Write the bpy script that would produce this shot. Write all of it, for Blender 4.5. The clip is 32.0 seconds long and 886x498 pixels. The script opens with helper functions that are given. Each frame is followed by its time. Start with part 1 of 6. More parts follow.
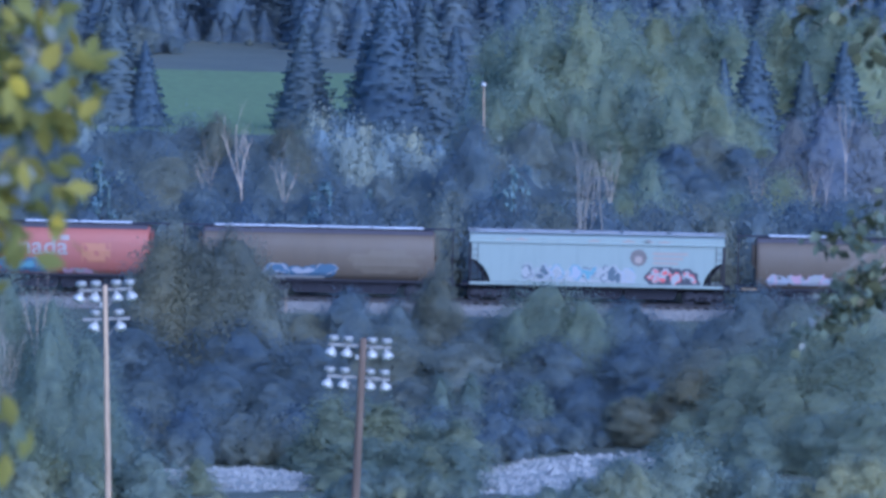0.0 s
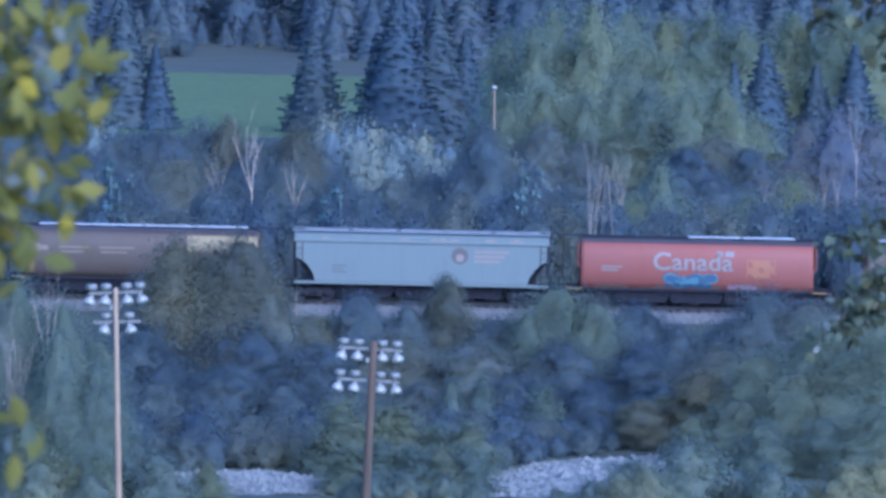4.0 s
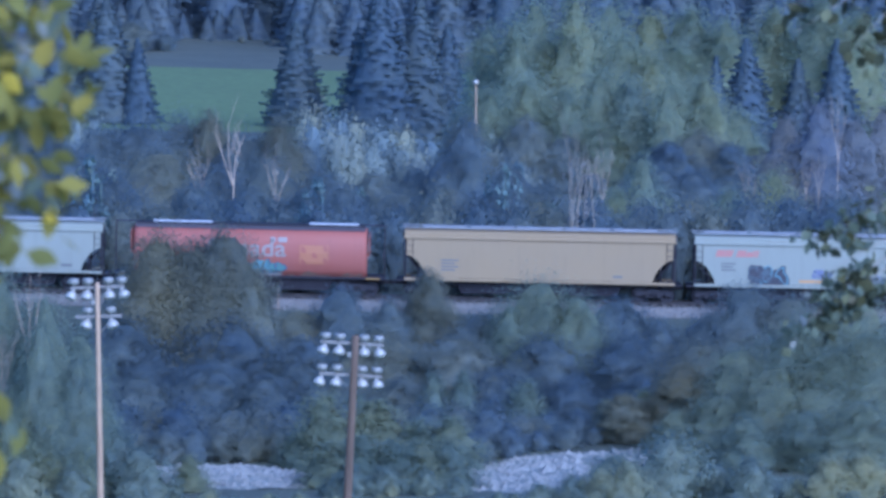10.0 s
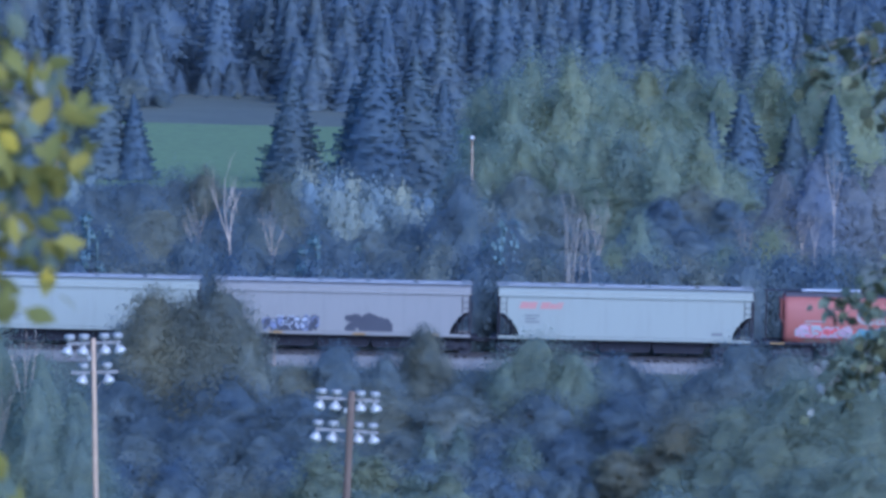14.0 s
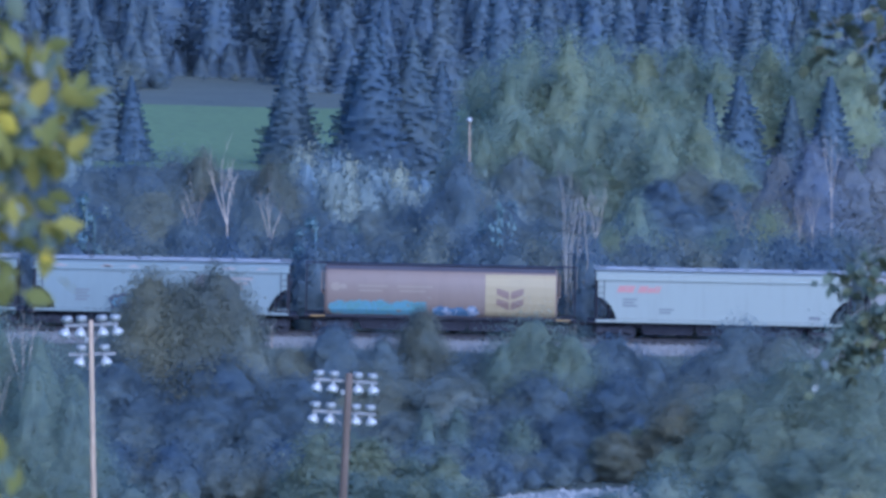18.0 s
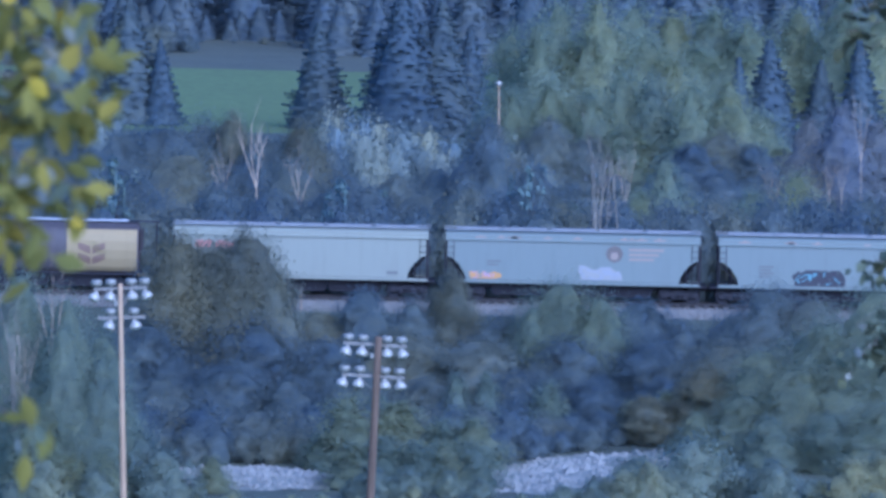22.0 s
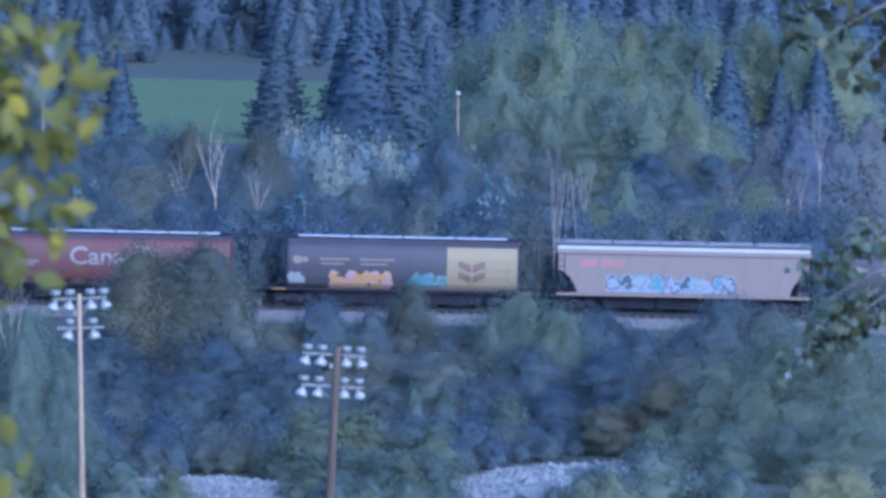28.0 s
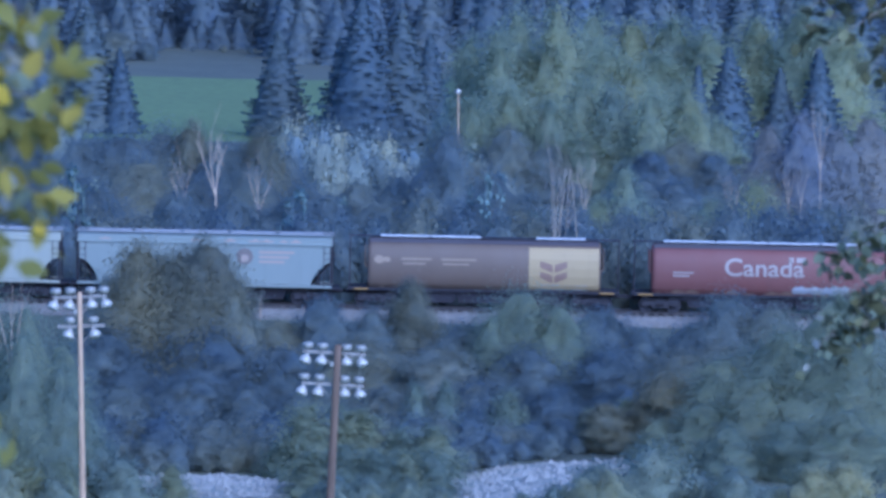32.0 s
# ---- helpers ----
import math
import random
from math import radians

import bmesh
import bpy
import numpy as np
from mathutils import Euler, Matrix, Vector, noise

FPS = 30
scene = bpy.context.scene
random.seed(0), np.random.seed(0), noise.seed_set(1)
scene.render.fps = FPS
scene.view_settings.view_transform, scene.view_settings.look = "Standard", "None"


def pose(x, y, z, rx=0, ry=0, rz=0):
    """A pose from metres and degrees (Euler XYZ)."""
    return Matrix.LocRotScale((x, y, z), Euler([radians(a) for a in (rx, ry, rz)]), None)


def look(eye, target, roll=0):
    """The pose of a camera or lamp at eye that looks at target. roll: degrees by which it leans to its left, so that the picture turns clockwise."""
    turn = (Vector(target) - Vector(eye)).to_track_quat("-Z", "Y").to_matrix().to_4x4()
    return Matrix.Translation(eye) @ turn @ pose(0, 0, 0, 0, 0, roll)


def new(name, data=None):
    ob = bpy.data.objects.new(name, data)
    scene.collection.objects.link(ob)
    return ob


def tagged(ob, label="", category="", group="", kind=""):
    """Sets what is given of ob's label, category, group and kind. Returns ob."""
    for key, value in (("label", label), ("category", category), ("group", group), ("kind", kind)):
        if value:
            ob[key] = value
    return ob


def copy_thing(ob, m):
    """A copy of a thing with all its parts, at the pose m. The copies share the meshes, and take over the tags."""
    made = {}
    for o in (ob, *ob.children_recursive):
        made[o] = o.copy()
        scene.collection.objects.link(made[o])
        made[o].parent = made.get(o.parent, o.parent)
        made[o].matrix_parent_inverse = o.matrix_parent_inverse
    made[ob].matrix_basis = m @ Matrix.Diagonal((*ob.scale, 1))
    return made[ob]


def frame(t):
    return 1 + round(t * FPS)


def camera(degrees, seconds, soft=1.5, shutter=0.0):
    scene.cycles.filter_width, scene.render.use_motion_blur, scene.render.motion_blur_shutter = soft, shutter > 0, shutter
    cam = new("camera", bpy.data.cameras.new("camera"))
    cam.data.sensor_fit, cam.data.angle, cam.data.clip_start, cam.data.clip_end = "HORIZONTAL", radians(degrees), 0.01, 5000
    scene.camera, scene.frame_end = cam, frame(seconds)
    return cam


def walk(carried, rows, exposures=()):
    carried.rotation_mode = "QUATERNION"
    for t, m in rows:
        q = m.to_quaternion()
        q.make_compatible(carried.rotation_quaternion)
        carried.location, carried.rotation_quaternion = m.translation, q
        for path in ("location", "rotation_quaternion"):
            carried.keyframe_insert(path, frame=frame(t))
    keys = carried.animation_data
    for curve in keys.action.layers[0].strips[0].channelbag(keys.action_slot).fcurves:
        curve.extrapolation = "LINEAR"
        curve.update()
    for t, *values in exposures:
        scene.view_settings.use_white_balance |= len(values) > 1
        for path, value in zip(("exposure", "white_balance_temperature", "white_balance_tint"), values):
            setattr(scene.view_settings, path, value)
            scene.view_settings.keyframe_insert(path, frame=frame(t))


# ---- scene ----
# A valley seen from a hillside: a freight train on a railway bench, woods before and behind it.
# x runs along the track, y away from the camera, z up; the railhead is at z = 0 above x = 0.
SECONDS = 32.0
cam = camera(7.951, SECONDS, soft=3.4)
cam.data.dof.use_dof, cam.data.dof.focus_distance, cam.data.dof.aperture_fstop = True, 400.0, 13.0
EYE = (0.0, 0.0, 35.0)
TILT, GRADE, TRACK_Y = 4.556, 0.0213, 400.0
# seconds, tilt up and turn to the left in degrees, away from the first view
EXPOSURE, KELVIN, TINT = 0.63, 4190, 22
PATH = [(0, 0.0000, 0.0000), (0.5, -0.0467, -0.0467), (1, 0.0076, -0.0315), (1.5, -0.0193, 0.0000),
        (2, 0.0000, 0.0234), (2.5, -0.0041, 0.0386), (3, 0.0112, 0.0427), (3.5, 0.0274, 0.0853),
        (5.5, -0.0310, 0.1011), (6, -0.0660, 0.0696), (6.5, -0.0620, 0.0081), (7, -0.1361, -0.0274),
        (7.5, -0.1478, -0.0234), (8, -0.1321, -0.0391), (8.5, -0.0853, -0.0701), (9, -0.0076, -0.0701),
        (9.5, -0.0193, -0.0782), (10, -0.0234, -0.0701), (10.5, -0.0467, -0.0701), (11, -0.1864, -0.0894),
        (11.5, -0.0427, -0.1361), (12, 0.0391, -0.0432), (12.5, 0.0777, 0.0584), (13, 0.4434, -0.0508),
        (13.5, 0.5135, -0.1209), (14, 0.4785, -0.1051), (14.5, 0.6730, -0.1087), (16.5, 0.4084, -0.0157),
        (17, 0.3733, -0.0274), (17.5, 0.3383, -0.0467), (18, 0.3149, -0.1280), (18.5, -0.0737, -0.1443),
        (19, -0.1361, -0.0549), (19.5, -0.1321, 0.0427), (20, -0.0157, 0.0620), (20.5, 0.0508, 0.0269),
        (21, 0.0858, 0.0503), (21.5, 0.0584, 0.1087), (22, -0.0117, 0.1361), (22.5, -0.0737, 0.2291),
        (23, -0.0660, 0.2413), (23.5, 0.0157, 0.0579), (24, 0.0274, -0.1011), (24.5, 0.0584, -0.1011),
        (25, -0.0076, -0.0935), (25.5, 0.0503, -0.0935), (27.5, 0.0391, -0.2331), (28, 0.0777, -0.2331),
        (28.5, 0.0000, -0.2220), (29, -0.0076, -0.2103), (29.5, 0.0391, -0.2448), (30, 0.0000, -0.2489),
        (30.5, 0.0076, -0.2799), (31, 0.0350, -0.2687), (31.5, 0.0350, -0.2413), (32, 0.0625, -0.2296)]
walk(cam, [(t, pose(*EYE, 90 - TILT + up, 0, turn)) for t, up, turn in PATH],
     exposures=[(0, EXPOSURE, KELVIN, TINT), (25, EXPOSURE, KELVIN, TINT), (28.5, EXPOSURE, KELVIN - 70, TINT), (SECONDS, EXPOSURE, KELVIN - 70, TINT)])

# ---------------------------------------------------------------- light
SUN_HEIGHT, SUN_TURN = 28.0, 152.0
world = bpy.data.worlds.new("sky")
scene.world = world
world.use_nodes = True
wn = world.node_tree.nodes
sky = wn.new("ShaderNodeTexSky")
sky.sky_type, sky.sun_disc = "NISHITA", False
sky.sun_elevation, sky.sun_rotation = radians(SUN_HEIGHT), radians(SUN_TURN)
sky.altitude, sky.air_density, sky.dust_density, sky.ozone_density = 1300, 1.2, 0.6, 4.0
wn["Background"].inputs["Strength"].default_value = 0.12
world.node_tree.links.new(sky.outputs[0], wn["Background"].inputs[0])
sun = new("sun", bpy.data.lights.new("sun", "SUN"))
sun.data.energy, sun.data.angle, sun.data.color = 3.5, radians(70), (1.0, 0.9, 0.74)
sun_way = Vector((math.sin(radians(SUN_TURN)) * math.cos(radians(SUN_HEIGHT)),
                  math.cos(radians(SUN_TURN)) * math.cos(radians(SUN_HEIGHT)), math.sin(radians(SUN_HEIGHT))))
sun.matrix_basis = look(sun_way * 200 + Vector((0, 300, 0)), (0, 300, 0))


# ---------------------------------------------------------------- materials
def nodes_of(name):
    m = bpy.data.materials.new(name)
    m.use_nodes = True
    nt = m.node_tree
    return m, nt, nt.nodes["Principled BSDF"]


def ramp(nt, fac, stops):
    r = nt.nodes.new("ShaderNodeValToRGB")
    while len(r.color_ramp.elements) < len(stops):
        r.color_ramp.elements.new(0.5)
    for e, (p, c) in zip(r.color_ramp.elements, stops):
        e.position, e.color = p, (*c, 1)
    nt.links.new(fac, r.inputs[0])
    return r.outputs[0]


def noise_at(nt, scale, detail=4.0, rough=0.6, stretch=(1, 1, 1), kind="Object"):
    tc = nt.nodes.new("ShaderNodeTexCoord")
    mp = nt.nodes.new("ShaderNodeMapping")
    mp.inputs["Scale"].default_value = stretch
    n = nt.nodes.new("ShaderNodeTexNoise")
    n.inputs["Scale"].default_value, n.inputs["Detail"].default_value = scale, detail
    n.inputs["Roughness"].default_value = rough
    nt.links.new(tc.outputs[kind], mp.inputs[0])
    nt.links.new(mp.outputs[0], n.inputs["Vector"])
    return n.outputs["Fac"]


def mixed(nt, fac, a, b, mode="MIX"):
    m = nt.nodes.new("ShaderNodeMix")
    m.data_type, m.blend_type = "RGBA", mode
    for sock, v in ((m.inputs[0], fac), (m.inputs[6], a), (m.inputs[7], b)):
        if isinstance(v, (int, float)):
            sock.default_value = v
        elif isinstance(v, tuple):
            sock.default_value = (*v, 1)
        else:
            nt.links.new(v, sock)
    return m.outputs[2]


def bumped(nt, bsdf, height, strength, distance=0.02):
    b = nt.nodes.new("ShaderNodeBump")
    b.inputs["Strength"].default_value, b.inputs["Distance"].default_value = strength, distance
    nt.links.new(height, b.inputs["Height"])
    nt.links.new(b.outputs[0], bsdf.inputs["Normal"])


def surface(name, low, high, scale=3.0, roughness=0.8, metal=0.0, bump=0.3, fine=12.0, stretch=(1, 1, 1), depth=0.02):
    """A mottled surface between two colours: broad patches, fine grain and relief."""
    m, nt, b = nodes_of(name)
    broad, grain = noise_at(nt, scale, 3, 0.6, stretch), noise_at(nt, scale * fine, 5, 0.7, stretch)
    c = ramp(nt, broad, [(0.3, low), (0.7, high)])
    g = ramp(nt, grain, [(0.3, (0.75, 0.75, 0.75)), (0.7, (1.2, 1.2, 1.2))])
    nt.links.new(mixed(nt, 1.0, c, g, "MULTIPLY"), b.inputs["Base Color"])
    b.inputs["Roughness"].default_value, b.inputs["Metallic"].default_value = roughness, metal
    bumped(nt, b, grain, bump, depth)
    return m


def foliage(name, dark, light, tip, through_light=0.75, gloss=0.75, vary=1.0):
    """Leaves: each clump has its own tone, each plant too; they reflect light and let some through."""
    m, nt, b = nodes_of(name)
    geo, info = nt.nodes.new("ShaderNodeNewGeometry"), nt.nodes.new("ShaderNodeObjectInfo")
    patch, grain = noise_at(nt, 0.5, 3, 0.6), noise_at(nt, 5.0, 4, 0.7)
    c = ramp(nt, geo.outputs["Random Per Island"], [(0.0, tuple((a + 2 * b) / 3 for a, b in zip(dark, light))), (0.7, light), (1.0, tuple((a + b) / 2 for a, b in zip(tip, light)))])
    shade = ramp(nt, patch, [(0.3, (0.82, 0.87, 0.96)), (0.7, (1.2, 1.14, 1.0))])
    own = ramp(nt, info.outputs["Random"], [(0.0, tuple(1 - vary * v for v in (0.2, 0.16, 0.06))), (0.5, (1, 1, 1)), (1.0, tuple(1 + vary * v for v in (0.34, 0.17, -0.12)))])
    c = mixed(nt, 1.0, mixed(nt, 1.0, c, shade, "MULTIPLY"), own, "MULTIPLY")
    c = mixed(nt, 1.0, c, ramp(nt, grain, [(0.3, (0.84, 0.85, 0.88)), (0.7, (1.16, 1.15, 1.1))]), "MULTIPLY")
    nt.links.new(c, b.inputs["Base Color"])
    b.inputs["Roughness"].default_value = gloss
    b.inputs["Specular IOR Level"].default_value = 0.15 if gloss > 0.6 else 0.5
    t = nt.nodes.new("ShaderNodeBsdfTranslucent")
    nt.links.new(mixed(nt, 1.0, c, (through_light * 2, through_light * 2, through_light * 2), "MULTIPLY"), t.inputs["Color"])
    mix = nt.nodes.new("ShaderNodeAddShader")
    nt.links.new(b.outputs[0], mix.inputs[0])
    nt.links.new(t.outputs[0], mix.inputs[1])
    nt.links.new(mix.outputs[0], nt.nodes["Material Output"].inputs["Surface"])
    return m


PAINTS = {}


def paint(name, colour, rust=0.25, dirt=0.5, roughness=0.62):
    """Weathered railcar paint: faded patches, streaks running down, rust specks."""
    if name in PAINTS:
        return PAINTS[name]
    m, nt, b = nodes_of(name)
    fade = noise_at(nt, 0.35, 4, 0.6)
    streak = noise_at(nt, 2.2, 5, 0.65, (1.0, 1.0, 0.12))
    speck = noise_at(nt, 5.0, 6, 0.75)
    c = mixed(nt, ramp(nt, fade, [(0.35, (0, 0, 0)), (0.7, (0.35, 0.35, 0.35))]), colour,
              tuple(0.8 * v + 0.05 for v in colour))
    c = mixed(nt, ramp(nt, streak, [(0.5, (0, 0, 0)), (0.8, (dirt, dirt, dirt))]), c, tuple(v * 0.55 + 0.02 for v in colour))
    c = mixed(nt, ramp(nt, speck, [(0.62, (0, 0, 0)), (0.78, (rust, rust, rust))]), c, (0.22, 0.1, 0.05))
    nt.links.new(c, b.inputs["Base Color"])
    b.inputs["Roughness"].default_value = roughness
    bumped(nt, b, streak, 0.08, 0.01)
    PAINTS[name] = m
    return m


M_GROUND = surface("forest_floor", (0.062, 0.075, 0.061), (0.103, 0.122, 0.088), 0.15, 0.95, 0, 0.5, 10, (1, 1, 1), 0.1)
M_MEADOW = surface("meadow_grass", (0.108, 0.152, 0.053), (0.121, 0.171, 0.058), 0.05, 0.9, 0, 0.4, 20, (1, 0.5, 1), 0.08)
M_DRY = surface("dry_grass", (0.072, 0.082, 0.061), (0.091, 0.100, 0.070), 0.12, 0.95, 0, 0.5, 14, (1, 1, 1), 0.1)
M_GRAVEL = surface("river_gravel", (0.161, 0.174, 0.163), (0.207, 0.226, 0.211), 0.3, 0.85, 0, 0.7, 12, (1, 1, 1), 0.1)
M_STONE = surface("river_stone", (0.203, 0.203, 0.193), (0.293, 0.295, 0.279), 1.2, 0.8, 0, 0.4, 8)
M_BALLAST = surface("ballast", (0.161, 0.151, 0.138), (0.215, 0.204, 0.183), 0.8, 0.95, 0, 0.8, 8, (1, 1, 1), 0.05)
M_STEEL = surface("rail_steel", (0.035, 0.033, 0.035), (0.06, 0.052, 0.05), 1.0, 0.6, 0.3, 0.2)
M_TIE = surface("tie_wood", (0.090, 0.084, 0.079), (0.132, 0.120, 0.114), 1.5, 0.9, 0, 0.4)
M_UNDER = surface("underframe_black", (0.013, 0.012, 0.019), (0.024, 0.022, 0.030), 1.5, 0.75, 0.1, 0.3)
M_IRON = surface("truck_iron", (0.022, 0.022, 0.029), (0.042, 0.038, 0.045), 2.0, 0.7, 0.3, 0.3)
M_GALV = surface("galvanised_steel", (0.214, 0.215, 0.216), (0.300, 0.299, 0.294), 1.5, 0.6, 0.2, 0.1)
M_HATCH = surface("hatch_white", (0.456, 0.465, 0.465), (0.561, 0.561, 0.561), 0.8, 0.5, 0.0, 0.1)
M_BARK = surface("bark", (0.072, 0.060, 0.048), (0.156, 0.132, 0.108), 2.0, 0.9, 0, 0.6, 8, (1, 1, 0.3))
M_PALE_BARK = surface("pale_bark", (0.360, 0.288, 0.210), (0.480, 0.390, 0.294), 1.2, 0.85, 0, 0.4, 8, (1, 1, 0.5))
M_GREY_BARK = surface("grey_twigs", (0.243, 0.217, 0.176), (0.341, 0.309, 0.249), 1.2, 0.9, 0, 0.4)
M_POLE_TAN = surface("weathered_pole", (0.345, 0.241, 0.153), (0.454, 0.329, 0.215), 1.5, 0.85, 0, 0.4, 8, (1, 1, 0.1))
M_POLE_BROWN = surface("stained_pole", (0.082, 0.058, 0.042), (0.205, 0.142, 0.098), 1.2, 0.85, 0, 0.4, 8, (1.5, 1.5, 0.06))
M_ARM = surface("crossarm_steel", (0.204, 0.192, 0.180), (0.288, 0.276, 0.258), 2.0, 0.6, 0.2, 0.1)
M_CAN = surface("lamp_housing", (0.227, 0.227, 0.213), (0.308, 0.308, 0.285), 3.0, 0.5, 0.2, 0.1)
M_REFLECTOR = surface("lamp_reflector", (0.367, 0.359, 0.327), (0.494, 0.478, 0.431), 3.0, 0.35, 0.2, 0.05)
M_LENS, _nt, _b = nodes_of("lamp_lens")
_b.inputs["Base Color"].default_value = (0.55, 0.56, 0.54, 1)
_b.inputs["Roughness"].default_value, _b.inputs["Transmission Weight"].default_value = 0.15, 0.6

# The blue of haze over dark foliage is mixed into this base colour.
M_LEAFY = foliage("dark_hazed_leaves", (0.071, 0.090, 0.104), (0.085, 0.104, 0.113), (0.104, 0.121, 0.119))
M_OLIVE = foliage("olive_leaves", (0.080, 0.085, 0.071), (0.099, 0.104, 0.081), (0.128, 0.129, 0.093), vary=0.5)
M_FRESH = foliage("fresh_leaves", (0.093, 0.114, 0.097), (0.110, 0.132, 0.107), (0.131, 0.149, 0.113), vary=0.55)
M_POPLAR = foliage("poplar_leaves", (0.123, 0.144, 0.110), (0.141, 0.163, 0.119), (0.165, 0.180, 0.119), vary=0.55)
M_GOLD = foliage("yellowing_leaves", (0.117, 0.140, 0.118), (0.139, 0.162, 0.125), (0.165, 0.180, 0.129))
# Haze is put into these two base colours: bluer, and paler for the distance.
M_NEEDLES = foliage("hazed_spruce_needles", (0.061, 0.081, 0.104), (0.068, 0.090, 0.113), (0.075, 0.102, 0.116), 0.8, vary=0.35)
M_FAR_HAZED = foliage("hazed_distant_foliage", (0.075, 0.094, 0.118), (0.082, 0.103, 0.124), (0.090, 0.112, 0.130), 0.8, vary=0.35)
M_YOUNG = foliage("young_leaves", (0.097, 0.117, 0.104), (0.118, 0.138, 0.113), (0.146, 0.162, 0.123))
M_SILVER = foliage("silver_willow_leaves", (0.135, 0.168, 0.171), (0.173, 0.205, 0.205), (0.210, 0.243, 0.236), 0.3)
M_TEAL = foliage("pale_sapling_leaves", (0.129, 0.183, 0.176), (0.161, 0.218, 0.203), (0.207, 0.260, 0.236), 0.3)
M_GREY_LEAF = foliage("grey_purple_twigs", (0.121, 0.132, 0.147), (0.140, 0.151, 0.163), (0.161, 0.167, 0.178), 0.3)
M_GREEN_LEAF = foliage("backlit_green_leaf", (0.102, 0.100, 0.023), (0.148, 0.139, 0.031), (0.205, 0.187, 0.038), 0.4)
# Highlights on leaves, put into a pale leaf colour.
M_PALE_LEAF = foliage("highlight_pale_leaf", (0.133, 0.139, 0.122), (0.177, 0.183, 0.161), (0.221, 0.227, 0.204), 0.3, 0.4)
M_YELLOW_LEAF = foliage("yellow_leaf", (0.336, 0.264, 0.024), (0.400, 0.304, 0.032), (0.440, 0.320, 0.040), 0.4)
M_DARK_LEAF = foliage("dark_aspen_leaf", (0.033, 0.039, 0.021), (0.052, 0.058, 0.031), (0.078, 0.078, 0.046), 0.15)
M_TEAL_LEAF = foliage("grey_green_aspen_leaf", (0.073, 0.089, 0.058), (0.110, 0.129, 0.089), (0.156, 0.176, 0.126), 0.3)


# ---------------------------------------------------------------- building blocks
def part(name, bm, material, parent, label="", m=None, smooth=False):
    """Links a bmesh or a ready mesh as one object under a thing or a part."""
    if isinstance(bm, bmesh.types.BMesh):
        me = bpy.data.meshes.new(name)
        bmesh.ops.recalc_face_normals(bm, faces=bm.faces)
        bm.to_mesh(me)
        bm.free()
        if smooth:
            me.shade_smooth()
    else:
        me = bm
    if material is not None and not me.materials:
        me.materials.append(material)
    ob = new(name, me)
    if parent is not None:
        ob.parent = parent
    if m is not None:
        ob.matrix_basis = m
    if label:
        ob["label"] = label
    return ob


def repainted(mesh, material):
    me = mesh.copy()
    me.materials.clear()
    me.materials.append(material)
    return me


def thing(name, label, category, group="", m=None):
    ob = tagged(new(name), label, category, group)
    if m is not None:
        ob.matrix_basis = m
    return ob


def box(bm, x0, x1, y0, y1, z0, z1, bevel=0.0):
    v = [bm.verts.new((x, y, z)) for x in (x0, x1) for y in (y0, y1) for z in (z0, z1)]
    f = [bm.faces.new([v[i] for i in q]) for q in ((0, 1, 3, 2), (4, 6, 7, 5), (0, 4, 5, 1), (2, 3, 7, 6), (0, 2, 6, 4), (1, 5, 7, 3))]
    if bevel:
        edges = list({e for q in f for e in q.edges})
        bmesh.ops.bevel(bm, geom=edges, offset=bevel, segments=1, affect="EDGES")


def boxed(*args, **kw):
    bm = bmesh.new()
    box(bm, *args, **kw)
    return bm


def tube(bm, p, q, r0, r1=None, n=6):
    r1 = r0 if r1 is None else r1
    p, q = Vector(p), Vector(q)
    w = (q - p).normalized()
    u = w.orthogonal().normalized()
    v = w.cross(u)
    rings = [[bm.verts.new(c + (u * math.cos(2 * math.pi * i / n) + v * math.sin(2 * math.pi * i / n)) * r) for i in range(n)]
             for c, r in ((p, r0), (q, r1))]
    for i in range(n):
        j = (i + 1) % n
        bm.faces.new((rings[0][i], rings[0][j], rings[1][j], rings[1][i]))
    bm.faces.new(rings[0][::-1])
    bm.faces.new(rings[1])


def tubed(*args, **kw):
    bm = bmesh.new()
    tube(bm, *args, **kw)
    return bm


def lathe(bm, profile, n=14, axis=Matrix()):
    """Turns a profile of (radius, height) round the z axis."""
    rings = [[bm.verts.new(axis @ Vector((r * math.cos(2 * math.pi * i / n), r * math.sin(2 * math.pi * i / n), z))) for i in range(n)]
             for r, z in profile]
    for a, b in zip(rings, rings[1:]):
        for i in range(n):
            j = (i + 1) % n
            bm.faces.new((a[i], a[j], b[j], b[i]))
    bm.faces.new(rings[0][::-1])
    bm.faces.new(rings[-1])


def prism(bm, outline, y0, y1):
    """Extrudes an outline in x and z from y0 to y1."""
    a = [bm.verts.new((x, y0, z)) for x, z in outline]
    b = [bm.verts.new((x, y1, z)) for x, z in outline]
    bm.faces.new(a)
    bm.faces.new(b[::-1])
    for i in range(len(a)):
        j = (i + 1) % len(a)
        bm.faces.new((a[j], a[i], b[i], b[j]))


def raw_mesh(name, verts, faces, smooth=False):
    me = bpy.data.meshes.new(name)
    me.from_pydata([tuple(v) for v in verts], [], faces)
    if smooth:
        me.shade_smooth()
    return me


